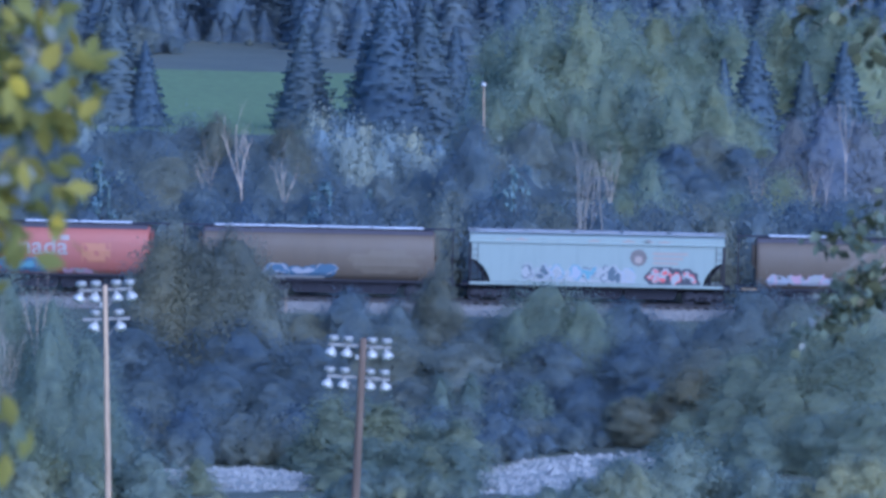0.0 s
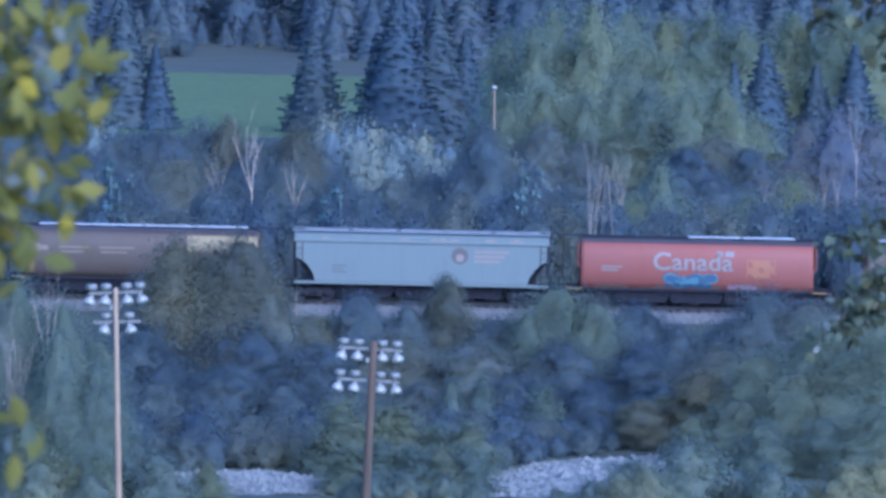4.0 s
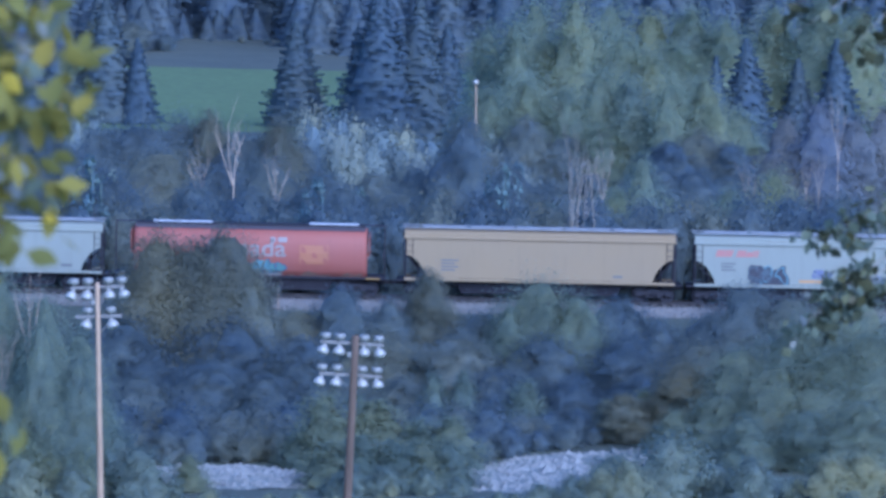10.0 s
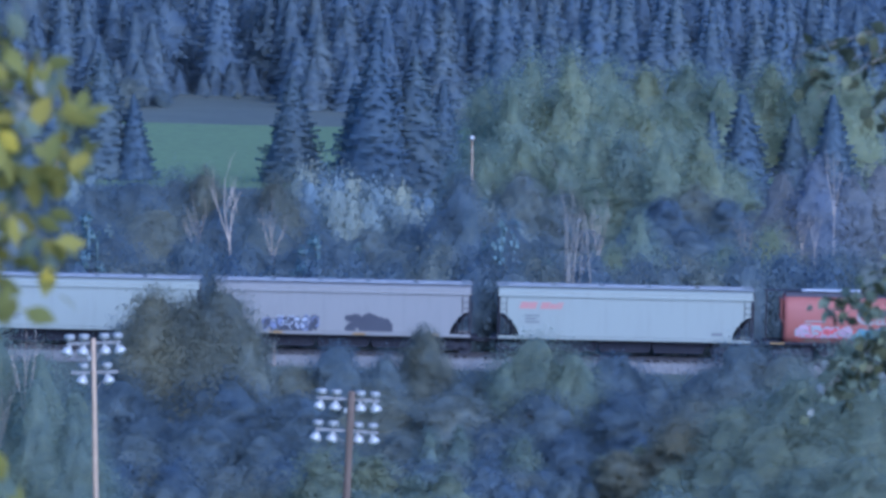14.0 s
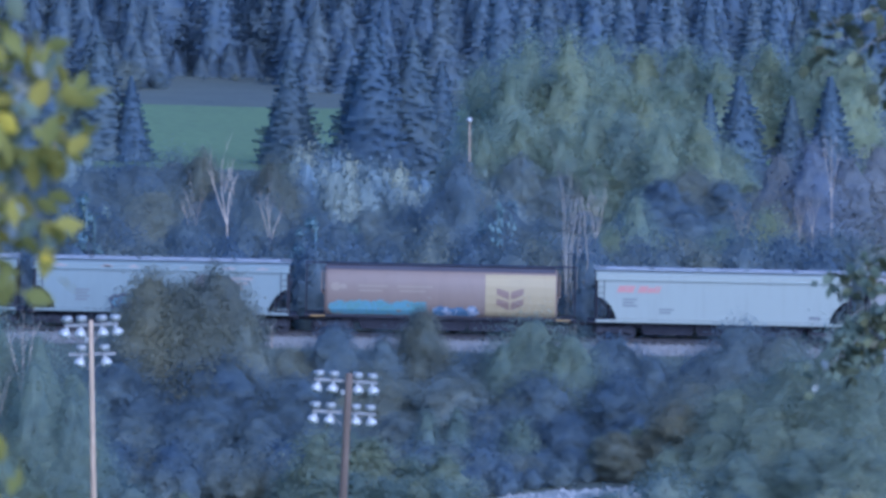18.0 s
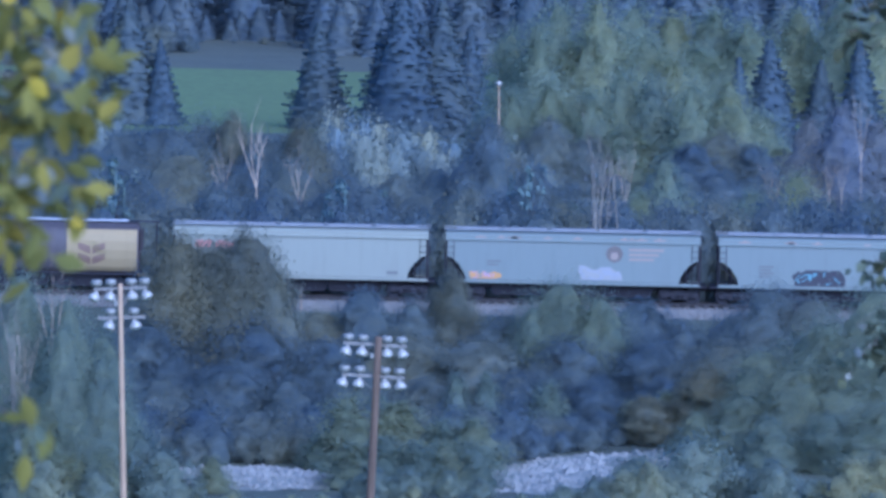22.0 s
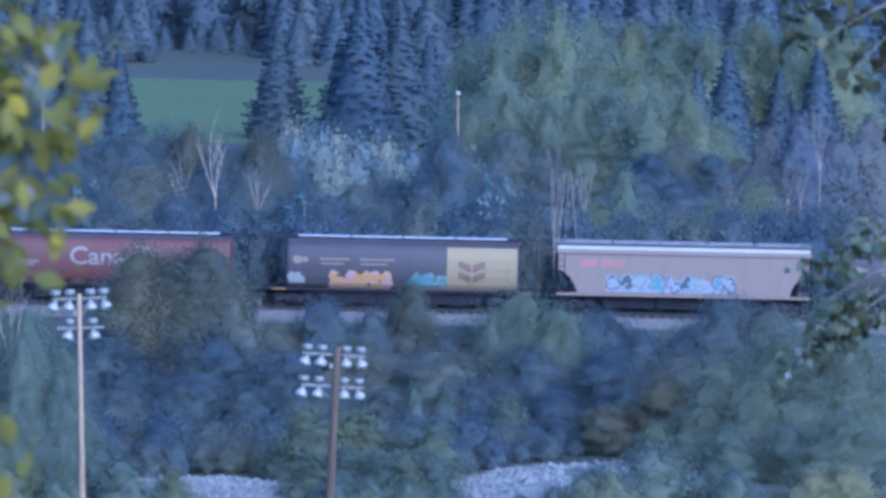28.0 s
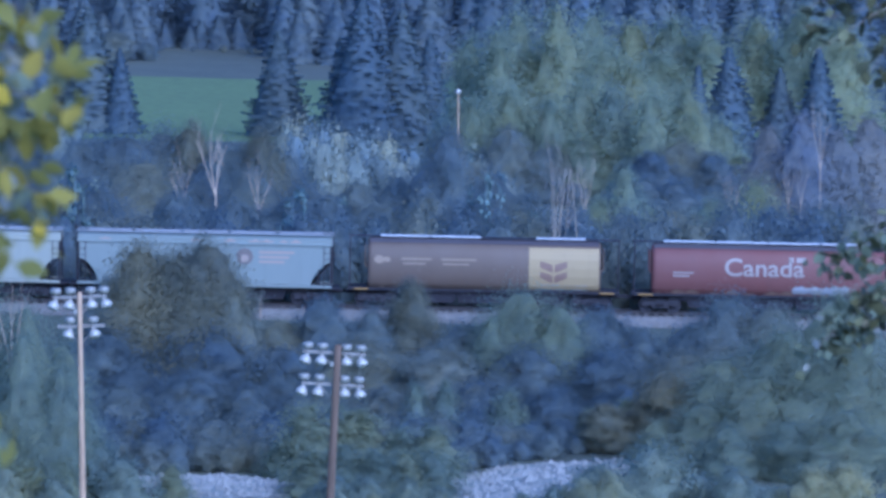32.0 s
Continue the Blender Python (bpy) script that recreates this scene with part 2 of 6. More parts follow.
def quad_mesh(name, verts, normals=None):
    """A mesh of loose quads; verts is an array of n x 4 x 3. normals: how each quad is turned to the light as part of its mass of leaves."""
    n = len(verts)
    if normals is not None:
        face = np.cross(verts[:, 1] - verts[:, 0], verts[:, 3] - verts[:, 0])
        turned = (face * normals).sum(1) < 0
        verts = np.where(turned[:, None, None], verts[:, ::-1], verts)
    me = bpy.data.meshes.new(name)
    me.vertices.add(4 * n)
    me.vertices.foreach_set("co", np.ascontiguousarray(verts, dtype=np.float32).ravel())
    me.loops.add(4 * n)
    me.loops.foreach_set("vertex_index", np.arange(4 * n, dtype=np.int32))
    me.polygons.add(n)
    me.polygons.foreach_set("loop_start", np.arange(0, 4 * n, 4, dtype=np.int32))
    me.update(calc_edges=True)
    if normals is not None:
        me.shade_smooth()
        me.normals_split_custom_set_from_vertices(np.repeat(normals, 4, axis=0).tolist())
    return me


# ---------------------------------------------------------------- ground
def step(a, b, v):
    t = min(1.0, max(0.0, (v - a) / (b - a)))
    return t * t * (3 - 2 * t)


def ground_z(x, y):
    hill = 33.3 * (1 - step(4, 150, y)) - 6.0 * step(4, 150, y)
    bed = hill - 0.6 * step(326, 340, y) + 0.5 * step(364, 374, y)
    grade = -GRADE * max(-420.0, min(420.0, x))
    bank = step(384, 396, y)
    z = bed * (1 - bank) + (-0.75 + grade) * bank
    z += 0.7 * step(404, 420, y)
    if y > 404:
        z += 0.4 * noise.noise((x * 0.03, y * 0.02, 0.0)) * step(404, 440, y)
    if y < 394:
        z += 0.5 * noise.noise((x * 0.06, y * 0.06, 3.0)) * step(150, 200, y)
    z += max(0.0, y - 860) * 0.28 * step(860, 1000, y)
    return z


def build_ground():
    xs = [-2500, -1200, -700, -420, -300, -220, -160, -120, -90] + list(range(-70, 71, 4)) + [90, 120, 160, 220, 300, 420, 700, 1200, 2500]
    ys = ([-2500, -800, -200, -40, 0, 4, 20, 40, 70, 100, 130, 150, 200, 260, 300] + list(range(312, 378, 4)) + [378, 381, 384, 387, 390, 393, 395.5]
          + [404.5, 408, 412, 416, 420] + list(range(430, 658, 12)) + [660, 671, 682, 694, 706, 712, 724, 740, 752, 764, 780, 820, 860, 900, 1000, 1300, 2000, 3200])
    verts = [(x, y, ground_z(x, y)) for y in ys for x in xs]
    w = len(xs)
    faces, mats = [], []
    for j in range(len(ys) - 1):
        for i in range(w - 1):
            cx, cy = (xs[i] + xs[i + 1]) / 2, (ys[j] + ys[j + 1]) / 2
            faces.append((j * w + i, j * w + i + 1, (j + 1) * w + i + 1, (j + 1) * w + i))
            k = 0
            if 560 < cy < 671 and cx > -120:
                k = 1
            elif 671 <= cy < 740 and cx > -34:
                k = 2
            elif 160 < cy < 318:
                k = 1
            mats.append(k)
    me = raw_mesh("ground", verts, faces, True)
    for m in (M_GROUND, M_MEADOW, M_DRY):
        me.materials.append(m)
    me.polygons.foreach_set("material_index", mats)
    tagged(new("ground", me), "valley floor of forest earth, green meadow and dry grass", "ground", kind="structure")


build_ground()


def build_track():
    track = tagged(new("track"), "single railway track with rusty rails on grey ballast", "railway track", kind="structure")
    tilt = pose(0, TRACK_Y, 0, 0, math.degrees(math.atan(GRADE)), 0)
    track.matrix_basis = tilt
    bm = bmesh.new()
    n = 120
    prof = [(-4.6, -1.2), (-2.3, -0.28), (2.3, -0.28), (4.6, -1.2)]
    rings = []
    for i in range(n + 1):
        x = -430 + 860 * i / n
        rings.append([bm.verts.new((x, y + random.uniform(-0.12, 0.12), z + random.uniform(-0.03, 0.03))) for y, z in prof])
    for a, b in zip(rings, rings[1:]):
        for i in range(3):
            bm.faces.new((a[i], b[i], b[i + 1], a[i + 1]))
    part("ballast_bed", bm, M_BALLAST, track, "grey crushed-stone ballast")
    for y in (-0.75, 0.75):
        bm = bmesh.new()
        box(bm, -430, 430, y - 0.07, y + 0.07, -0.18, -0.155)
        box(bm, -430, 430, y - 0.012, y + 0.012, -0.155, -0.04)
        box(bm, -430, 430, y - 0.036, y + 0.036, -0.04, 0.0)
        part("rail", bm, M_STEEL, track)
    tie = None
    for i in range(110):
        x = -33 + i * 0.6
        if tie is None:
            tie = part("tie", boxed(-0.11, 0.11, -1.3, 1.3, -0.34, -0.182, bevel=0.012), M_TIE, track, m=pose(x, 0, 0))
        else:
            part("tie", tie.data, None, track, m=pose(x, random.uniform(-0.03, 0.03), 0, 0, 0, random.uniform(-1, 1)))
    # loose stones on the near shoulder
    rng = np.random.default_rng(5)
    k = 5000
    c = np.stack([rng.uniform(-34, 34, k), rng.uniform(-4.4, -1.4, k), np.zeros(k)], 1)
    c[:, 2] = np.where(c[:, 1] < -2.3, -0.28 + (c[:, 1] + 2.3) * 0.4, -0.28) + 0.01
    stones = stone_mesh("ballast_stones", c, rng.uniform(0.04, 0.09, k), rng)
    stones.materials.append(M_BALLAST)
    part("ballast_stones", stones, None, track)["kind"] = "stuff"


def stone_mesh(name, centres, sizes, rng):
    """Many uneven stones, each an octahedron pushed out of shape."""
    n = len(centres)
    base = np.array([(1, 0, 0), (-1, 0, 0), (0, 1, 0), (0, -1, 0), (0, 0, 0.7), (0, 0, -0.7)], float)
    tri = np.array([(0, 2, 4), (2, 1, 4), (1, 3, 4), (3, 0, 4), (2, 0, 5), (1, 2, 5), (3, 1, 5), (0, 3, 5)])
    v = base[None] * sizes[:, None, None] * rng.uniform(0.6, 1.3, (n, 6, 1))
    a = rng.uniform(0, 6.28, n)
    ca, sa = np.cos(a)[:, None], np.sin(a)[:, None]
    v = np.stack([v[..., 0] * ca - v[..., 1] * sa, v[..., 0] * sa + v[..., 1] * ca, v[..., 2]], -1) + centres[:, None]
    f = (tri[None] + 6 * np.arange(n)[:, None, None]).reshape(-1, 3)
    me = bpy.data.meshes.new(name)
    me.from_pydata(v.reshape(-1, 3).tolist(), [], f.tolist())
    return me


build_track()


def gravel_bar(name, label, x0, x1, near, far0, far1, swell, seed):
    """A low swell of river gravel between two banks, with loose cobbles on it."""
    nx, ny = 40, 16
    rng = np.random.default_rng(seed)

    def spot(u, v):
        x = x0 + (x1 - x0) * u
        end = math.sin(math.pi * min(1.0, max(0.0, u))) ** 0.4
        far = (far0 + (far1 - far0) * u) + 1.2 * math.sin(u * 9 + seed) * 0.4
        mid = (near + far) / 2
        y = mid + (far - near) * (v - 0.5) * (0.25 + 0.75 * end)
        z = ground_z(x, y) + swell * math.sin(math.pi * v) * end + 0.02 + 0.12 * noise.noise((x * 0.7, y * 0.5, seed))
        return x, y, z
    verts = [spot(i / nx, j / ny) for j in range(ny + 1) for i in range(nx + 1)]
    faces = [(j * (nx + 1) + i, j * (nx + 1) + i + 1, (j + 1) * (nx + 1) + i + 1, (j + 1) * (nx + 1) + i) for j in range(ny) for i in range(nx)]
    bar = tagged(new(name, raw_mesh(name, verts, faces, True)), label, "gravel bar", kind="structure")
    bar.data.materials.append(M_GRAVEL)
    k = int((x1 - x0) * 170)
    c = np.array([spot(a, b) for a, b in zip(rng.uniform(0.02, 0.98, k), rng.uniform(0.02, 0.98, k))])
    me = stone_mesh("cobbles", c, rng.gamma(2.0, 0.045, k) + 0.04, rng)
    me.materials.append(M_STONE)
    tagged(new("cobbles", me), "loose pale cobbles scattered over the river bar", "gravel", kind="stuff")


def build_gravel():
    gravel_bar("gravel_bar_1", "low mound of pale grey river gravel", -17.6, -5.6, 352, 363, 359.5, 0.45, 3)
    gravel_bar("gravel_bar_2", "pale grey gravel bar along the river", -1.2, 13.6, 351, 362.5, 373.5, 0.22, 4)


build_gravel()


# ---------------------------------------------------------------- plants
def blades(centres, outward, size, rng, slim=0.6, flat=0.5):
    """One bent rhombus a leaf clump, turned mostly outward."""
    n = len(centres)
    nrm = outward * flat + rng.normal(size=(n, 3)) * (1 - flat)
    nrm /= np.linalg.norm(nrm, axis=1)[:, None] + 1e-9
    u = np.cross(nrm, rng.normal(size=(n, 3)))
    u /= np.linalg.norm(u, axis=1)[:, None] + 1e-9
    v = np.cross(nrm, u)
    s = size * rng.uniform(0.6, 1.4, (n, 1))
    bend = nrm * s * rng.uniform(-0.25, 0.25, (n, 1))
    return np.stack([centres - u * s * 0.5, centres + v * s * slim * 0.5 + bend, centres + u * s * 0.5, centres - v * s * slim * 0.5 + bend], 1)


def leafy_mesh(name, hull, hull_faces, hull_n, leaf, leaf_n):
    """One mesh of many small leaves over a closed leaf-coloured hull, added to keep gaps from going dark; the normals
    follow the masses of leaves.
    """
    turned = (np.cross(leaf[:, 1] - leaf[:, 0], leaf[:, 2] - leaf[:, 0]) * leaf_n).sum(1) < 0
    leaf = np.where(turned[:, None, None], leaf[:, ::-1], leaf)
    count = len(leaf)
    idx = np.concatenate([np.arange(3 * count), 3 * count + hull_faces.ravel()]).astype(np.int32)
    verts = np.concatenate([leaf.reshape(-1, 3), hull])
    me = bpy.data.meshes.new(name)
    me.vertices.add(len(verts))
    me.vertices.foreach_set("co", verts.astype(np.float32).ravel())
    me.loops.add(len(idx))
    me.loops.foreach_set("vertex_index", idx)
    me.polygons.add(len(idx) // 3)
    me.polygons.foreach_set("loop_start", np.arange(0, len(idx), 3, dtype=np.int32))
    me.update(calc_edges=True)
    me.shade_smooth()
    me.normals_split_custom_set_from_vertices(np.concatenate([np.repeat(leaf_n, 3, axis=0), hull_n]).tolist())
    return me


def unit(v):
    return v / (np.linalg.norm(v, axis=-1, keepdims=True) + 1e-9)


def leaf_tris(p, n, size, slim, rng, loose=0.35):
    """Small three-cornered leaves about the points p, each turned roughly along n."""
    f = unit(n * (1 - loose) + rng.normal(size=n.shape) * loose)
    u = unit(np.cross(f, rng.normal(size=n.shape)))
    v = np.cross(f, u)
    k = size * rng.uniform(0.55, 1.5, (len(p), 1))
    return np.stack([p - u * k * 0.5 - v * k * slim * 0.4, p + u * k * 0.5 - v * k * slim * 0.3, p + v * k * slim * 0.7], 1)


def leaf_crown(name, rng, radius, z0, z1, count, size, slim=0.8, fill=0.66, shag=0.36, spread=0.05, na=20, nt=16):
    """A crown of small leaves about a surface radius(angle, t), over a closed inner mass. Its leaves catch light as the crown as a whole does."""
    def at(a, t, s):
        r = radius(a, t) * s
        return np.stack([np.cos(a) * r, np.sin(a) * r, z0 + (z1 - z0) * t], -1)
    middle = np.array((0, 0, z0 + 0.34 * (z1 - z0)))
    flat = (z1 - z0) / (2 * radius(np.zeros(1), np.array([0.4]))[0] + 0.1)

    def light_n(a, t):
        e = 0.05
        n = unit(np.cross(at(a + e, t, 1.0) - at(a - e, t, 1.0), at(a, np.minimum(t + e, 1), 1.0) - at(a, np.maximum(t - e, 0), 1.0)))
        whole = unit((at(a, t, 1.0) - middle) * (1, 1, 1 / flat))
        return unit(n * 0.18 + whole * 0.42 + (0, 0, 0.36))
    # sprays of leaves stand out from the crown, each with its own reach
    sprays = max(12, count // 26)
    t = rng.uniform(0, 1, 4 * sprays)
    a = rng.uniform(0, 6.283, 4 * sprays)
    wide = radius(a, t) + 0.05 * (z1 - z0)
    keep = np.nonzero(rng.uniform(0, 1, 4 * sprays) * wide.max() < wide)[0][:sprays]
    a, t = a[keep], t[keep]
    s = 0.7 + shag * rng.uniform(0, 1, len(a)) ** 1.1
    middle_n = light_n(a, t)
    stem, n = np.repeat(at(a, t, s), 26, axis=0), np.repeat(middle_n, 26, axis=0)
    blur = spread * (2 * radius(np.zeros(1), np.array([0.4]))[0] + 0.3 * (z1 - z0)) * np.repeat(rng.uniform(0.6, 1.3, len(a)), 26)[:, None]
    off = rng.normal(size=stem.shape) * blur * (1, 1, 1.25)
    off += n * np.abs(rng.normal(size=(len(stem), 1))) * blur * 0.7
    off[:, 2] += 0.3 * blur[:, 0]
    p = stem + off
    n = unit(n + 0.28 * off / blur / 1.6 + rng.normal(size=p.shape) * 0.1)
    ga, gt = np.meshgrid(np.arange(na) * 6.2832 / na, np.linspace(0.0, 0.97, nt))
    hull = at(ga.ravel(), gt.ravel(), fill * rng.uniform(0.94, 1.06, na * nt))
    tris = []
    for j in range(nt - 1):
        for i in range(na):
            q = (j * na + i, j * na + (i + 1) % na, (j + 1) * na + (i + 1) % na, (j + 1) * na + i)
            tris += [(q[0], q[1], q[2]), (q[0], q[2], q[3])]
    return leafy_mesh(name, hull, np.array(tris), light_n(ga.ravel(), gt.ravel()), leaf_tris(p, n, size, slim, rng), n)


def round_crown(rng, w, taper, rough=1.0):
    """An uneven broadleaf outline: a rounded profile with bulges of several sizes."""
    ph = rng.uniform(0, 6.283, 8)

    def radius(a, t):
        prof = np.sin(np.pi * np.clip(0.14 + 0.86 * t, 0, 1) ** taper) ** 0.65
        b = (1 + rough * (0.17 * np.sin(2 * a + ph[0] + 4 * t) + 0.14 * np.sin(3 * a - 8 * t + ph[1]) + 0.1 * np.sin(5 * a + 13 * t + ph[2])
             + 0.07 * np.sin(7 * a - 19 * t + ph[3]) + 0.07 * np.sin(23 * t + ph[4] + a) + 0.05 * np.sin(4 * a + 37 * t + ph[5])))
        return w / 2 * (prof * b + 0.03)
    return radius


def tiered_mesh(name, rng, w, z0, z1, whorls, per, leaves, size, droop=0.3, core=0.84):
    """A spruce's needles: whorls of drooping boughs about an added needle-coloured hull that fills dark gaps, shorter
    towards the tip.
    """
    na, nt = 10, 2 * whorls + 1
    ga, gt = np.meshgrid(np.arange(na) * 6.2832 / na, np.linspace(0.0, 1.0, nt))
    reach = w / 2 * core * (1 - gt) ** 0.9 * np.where(np.arange(nt)[:, None] % 2 == 0, 1.0, 0.94) * rng.uniform(0.9, 1.08, ga.shape) + 0.03
    hull = np.stack([np.cos(ga) * reach, np.sin(ga) * reach, z0 + (z1 - z0) * gt], -1).reshape(-1, 3)
    hull_n = unit(np.stack([np.cos(ga), np.sin(ga), np.full_like(ga, 0.1)], -1).reshape(-1, 3))
    tris = []
    for j in range(nt - 1):
        for i in range(na):
            q = (j * na + i, j * na + (i + 1) % na, (j + 1) * na + (i + 1) % na, (j + 1) * na + i)
            tris += [(q[0], q[1], q[2]), (q[0], q[2], q[3])]
    p, n = [], []
    for k in range(whorls):
        t = (k + 0.4) / whorls
        for i in range(per):
            a = (i + 0.5 * (k % 2) + rng.uniform(-0.3, 0.3)) * 6.2832 / per
            long = (w / 2 * (1 - t) ** 0.85 + 0.1) * rng.uniform(0.68, 1.18)
            z = z0 + (z1 - z0) * (t + rng.uniform(-0.3, 0.3) / whorls)
            u = rng.uniform(0.25, 1.0, leaves) ** 0.6
            side = rng.normal(size=leaves) * 0.14 * long * (1.2 - u)
            hang = rng.uniform(0, 1, leaves) ** 2 * 0.1 * long
            along = long * u
            dip = z - droop * along + 0.22 * long * u * u - hang
            ca, sa = math.cos(a), math.sin(a)
            p.append(np.stack([ca * along - sa * side, sa * along + ca * side, dip], -1))
            n.append(np.stack([ca * 0.75 - sa * side / long, sa * 0.75 + ca * side / long, 0.16 - 0.8 * hang / long], -1))
    p, n = np.concatenate(p), unit(np.concatenate(n))
    return leafy_mesh(name, hull, np.array(tris), hull_n, leaf_tris(p, n, size, 0.5, rng, 0.3), n)


def limbs(bm, rng, base, tip, r, spread, depth, n=5):
    """A tapered limb that forks into thinner ones."""
    base, tip = Vector(base), Vector(tip)
    mid = base.lerp(tip, 0.5) + Vector(rng.normal(size=3)) * (tip - base).length * 0.04
    tube(bm, base, mid, r, r * 0.75, n)
    tube(bm, mid, tip, r * 0.75, r * 0.4, n)
    if depth == 0:
        return
    for i in range(int(rng.integers(2, 4)) if depth > 1 else 3):
        t = rng.uniform(0.35, 0.95)
        s = base.lerp(tip, t)
        ln = (tip - base).length * rng.uniform(0.35, 0.6)
        a = rng.uniform(0, 6.283)
        way = ((tip - base).normalized() + Vector((math.cos(a), math.sin(a), rng.uniform(0.0, 0.4))) * spread).normalized()
        limbs(bm, rng, s, s + way * ln, r * (1 - 0.6 * t) * 0.6, spread, depth - 1, 4)


def broadleaf(seed, h, w, low, count, size, leaf_mat, bark, taper=0.9, rough=1.0, fill=0.66, shag=0.36, spread=0.05):
    rng = np.random.default_rng(seed)
    tree = new("tree")
    bm = bmesh.new()
    tube(bm, (0, 0, -0.8), (0, 0, h * 0.4), h * 0.018 + 0.03, h * 0.013 + 0.02, 7)
    tube(bm, (0, 0, h * 0.4), (rng.uniform(-0.2, 0.2), 0, h * 0.9), h * 0.013 + 0.02, 0.02, 6)
    for k in range(8):
        a, z = rng.uniform(0, 6.283), h * rng.uniform(max(0.2, low), 0.75)
        tube(bm, (0, 0, z), (math.cos(a) * w * 0.3, math.sin(a) * w * 0.3, z + 0.12 * h), h * 0.006 + 0.015, 0.012, 4)
    part("trunk", bm, bark, tree)
    part("crown", leaf_crown("crown", rng, round_crown(rng, w, taper, rough), low * h, h, count, size, 0.8, fill, shag, spread), leaf_mat, tree)
    return tree


def conifer(seed, h, w, leaf_mat, bark, whorls=16, per=9, leaves=26, size=0.27, low=0.03, droop=0.3, core=0.84):
    """A spruce: drooping boughs in tiers, shorter towards the tip."""
    rng = np.random.default_rng(seed)
    tree = new("tree")
    part("trunk", tubed((0, 0, -0.8), (0, 0, h * 0.98), h * 0.017 + 0.03, 0.015, n=7), bark, tree)
    part("crown", tiered_mesh("crown", rng, w, low * h, h, whorls, per, leaves, size, droop, core), leaf_mat, tree)
    return tree


def bare_tree(seed, h, w, bark, leaf_mat=None, count=0, depth=3, stems=1):
    """A leafless tree: one stem that forks half-way up, or a thicket of stems."""
    rng = np.random.default_rng(seed)
    tree = new("tree")
    bm = bmesh.new()
    if stems == 1:
        fork = Vector((rng.uniform(-0.04, 0.04) * w, 0, h * rng.uniform(0.52, 0.62)))
        tube(bm, (0, 0, -0.6), fork * 0.5, 0.0095 * h, 0.008 * h, 6)
        tube(bm, fork * 0.5, fork, 0.008 * h, 0.007 * h, 6)
        for side, up in ((-0.34, 0.9), (0.05, 1.0), (0.4, 0.94)):
            limbs(bm, rng, fork, (fork.x + side * w, rng.uniform(-0.2, 0.2) * w, h * up), 0.0055 * h, 0.55, 2, 5)
        stems = 0
    for s in range(stems):
        x = rng.uniform(-0.12, 0.12) * w * (stems > 1)
        lean = rng.uniform(-0.1, 0.1) * w + x * 2.0
        tube(bm, (x, 0, -0.6), (x, 0, 0.05 * h), 0.009 * h, 0.008 * h, 6)
        limbs(bm, rng, (x, 0, 0.05 * h), (lean, rng.uniform(-0.1, 0.1) * w, h), 0.008 * h, w / h * 0.9, depth)
    part("trunk", bm, bark, tree, "bare pale trunk and branches")
    if count:
        c = np.stack([rng.normal(size=count) * w * 0.22, rng.normal(size=count) * w * 0.22, h * rng.uniform(0.1, 1.0, count)], 1)
        part("crown", quad_mesh("crown", blades(c, rng.normal(size=(count, 3)), 0.16, rng)), leaf_mat, tree, "sparse leaves")
    return tree


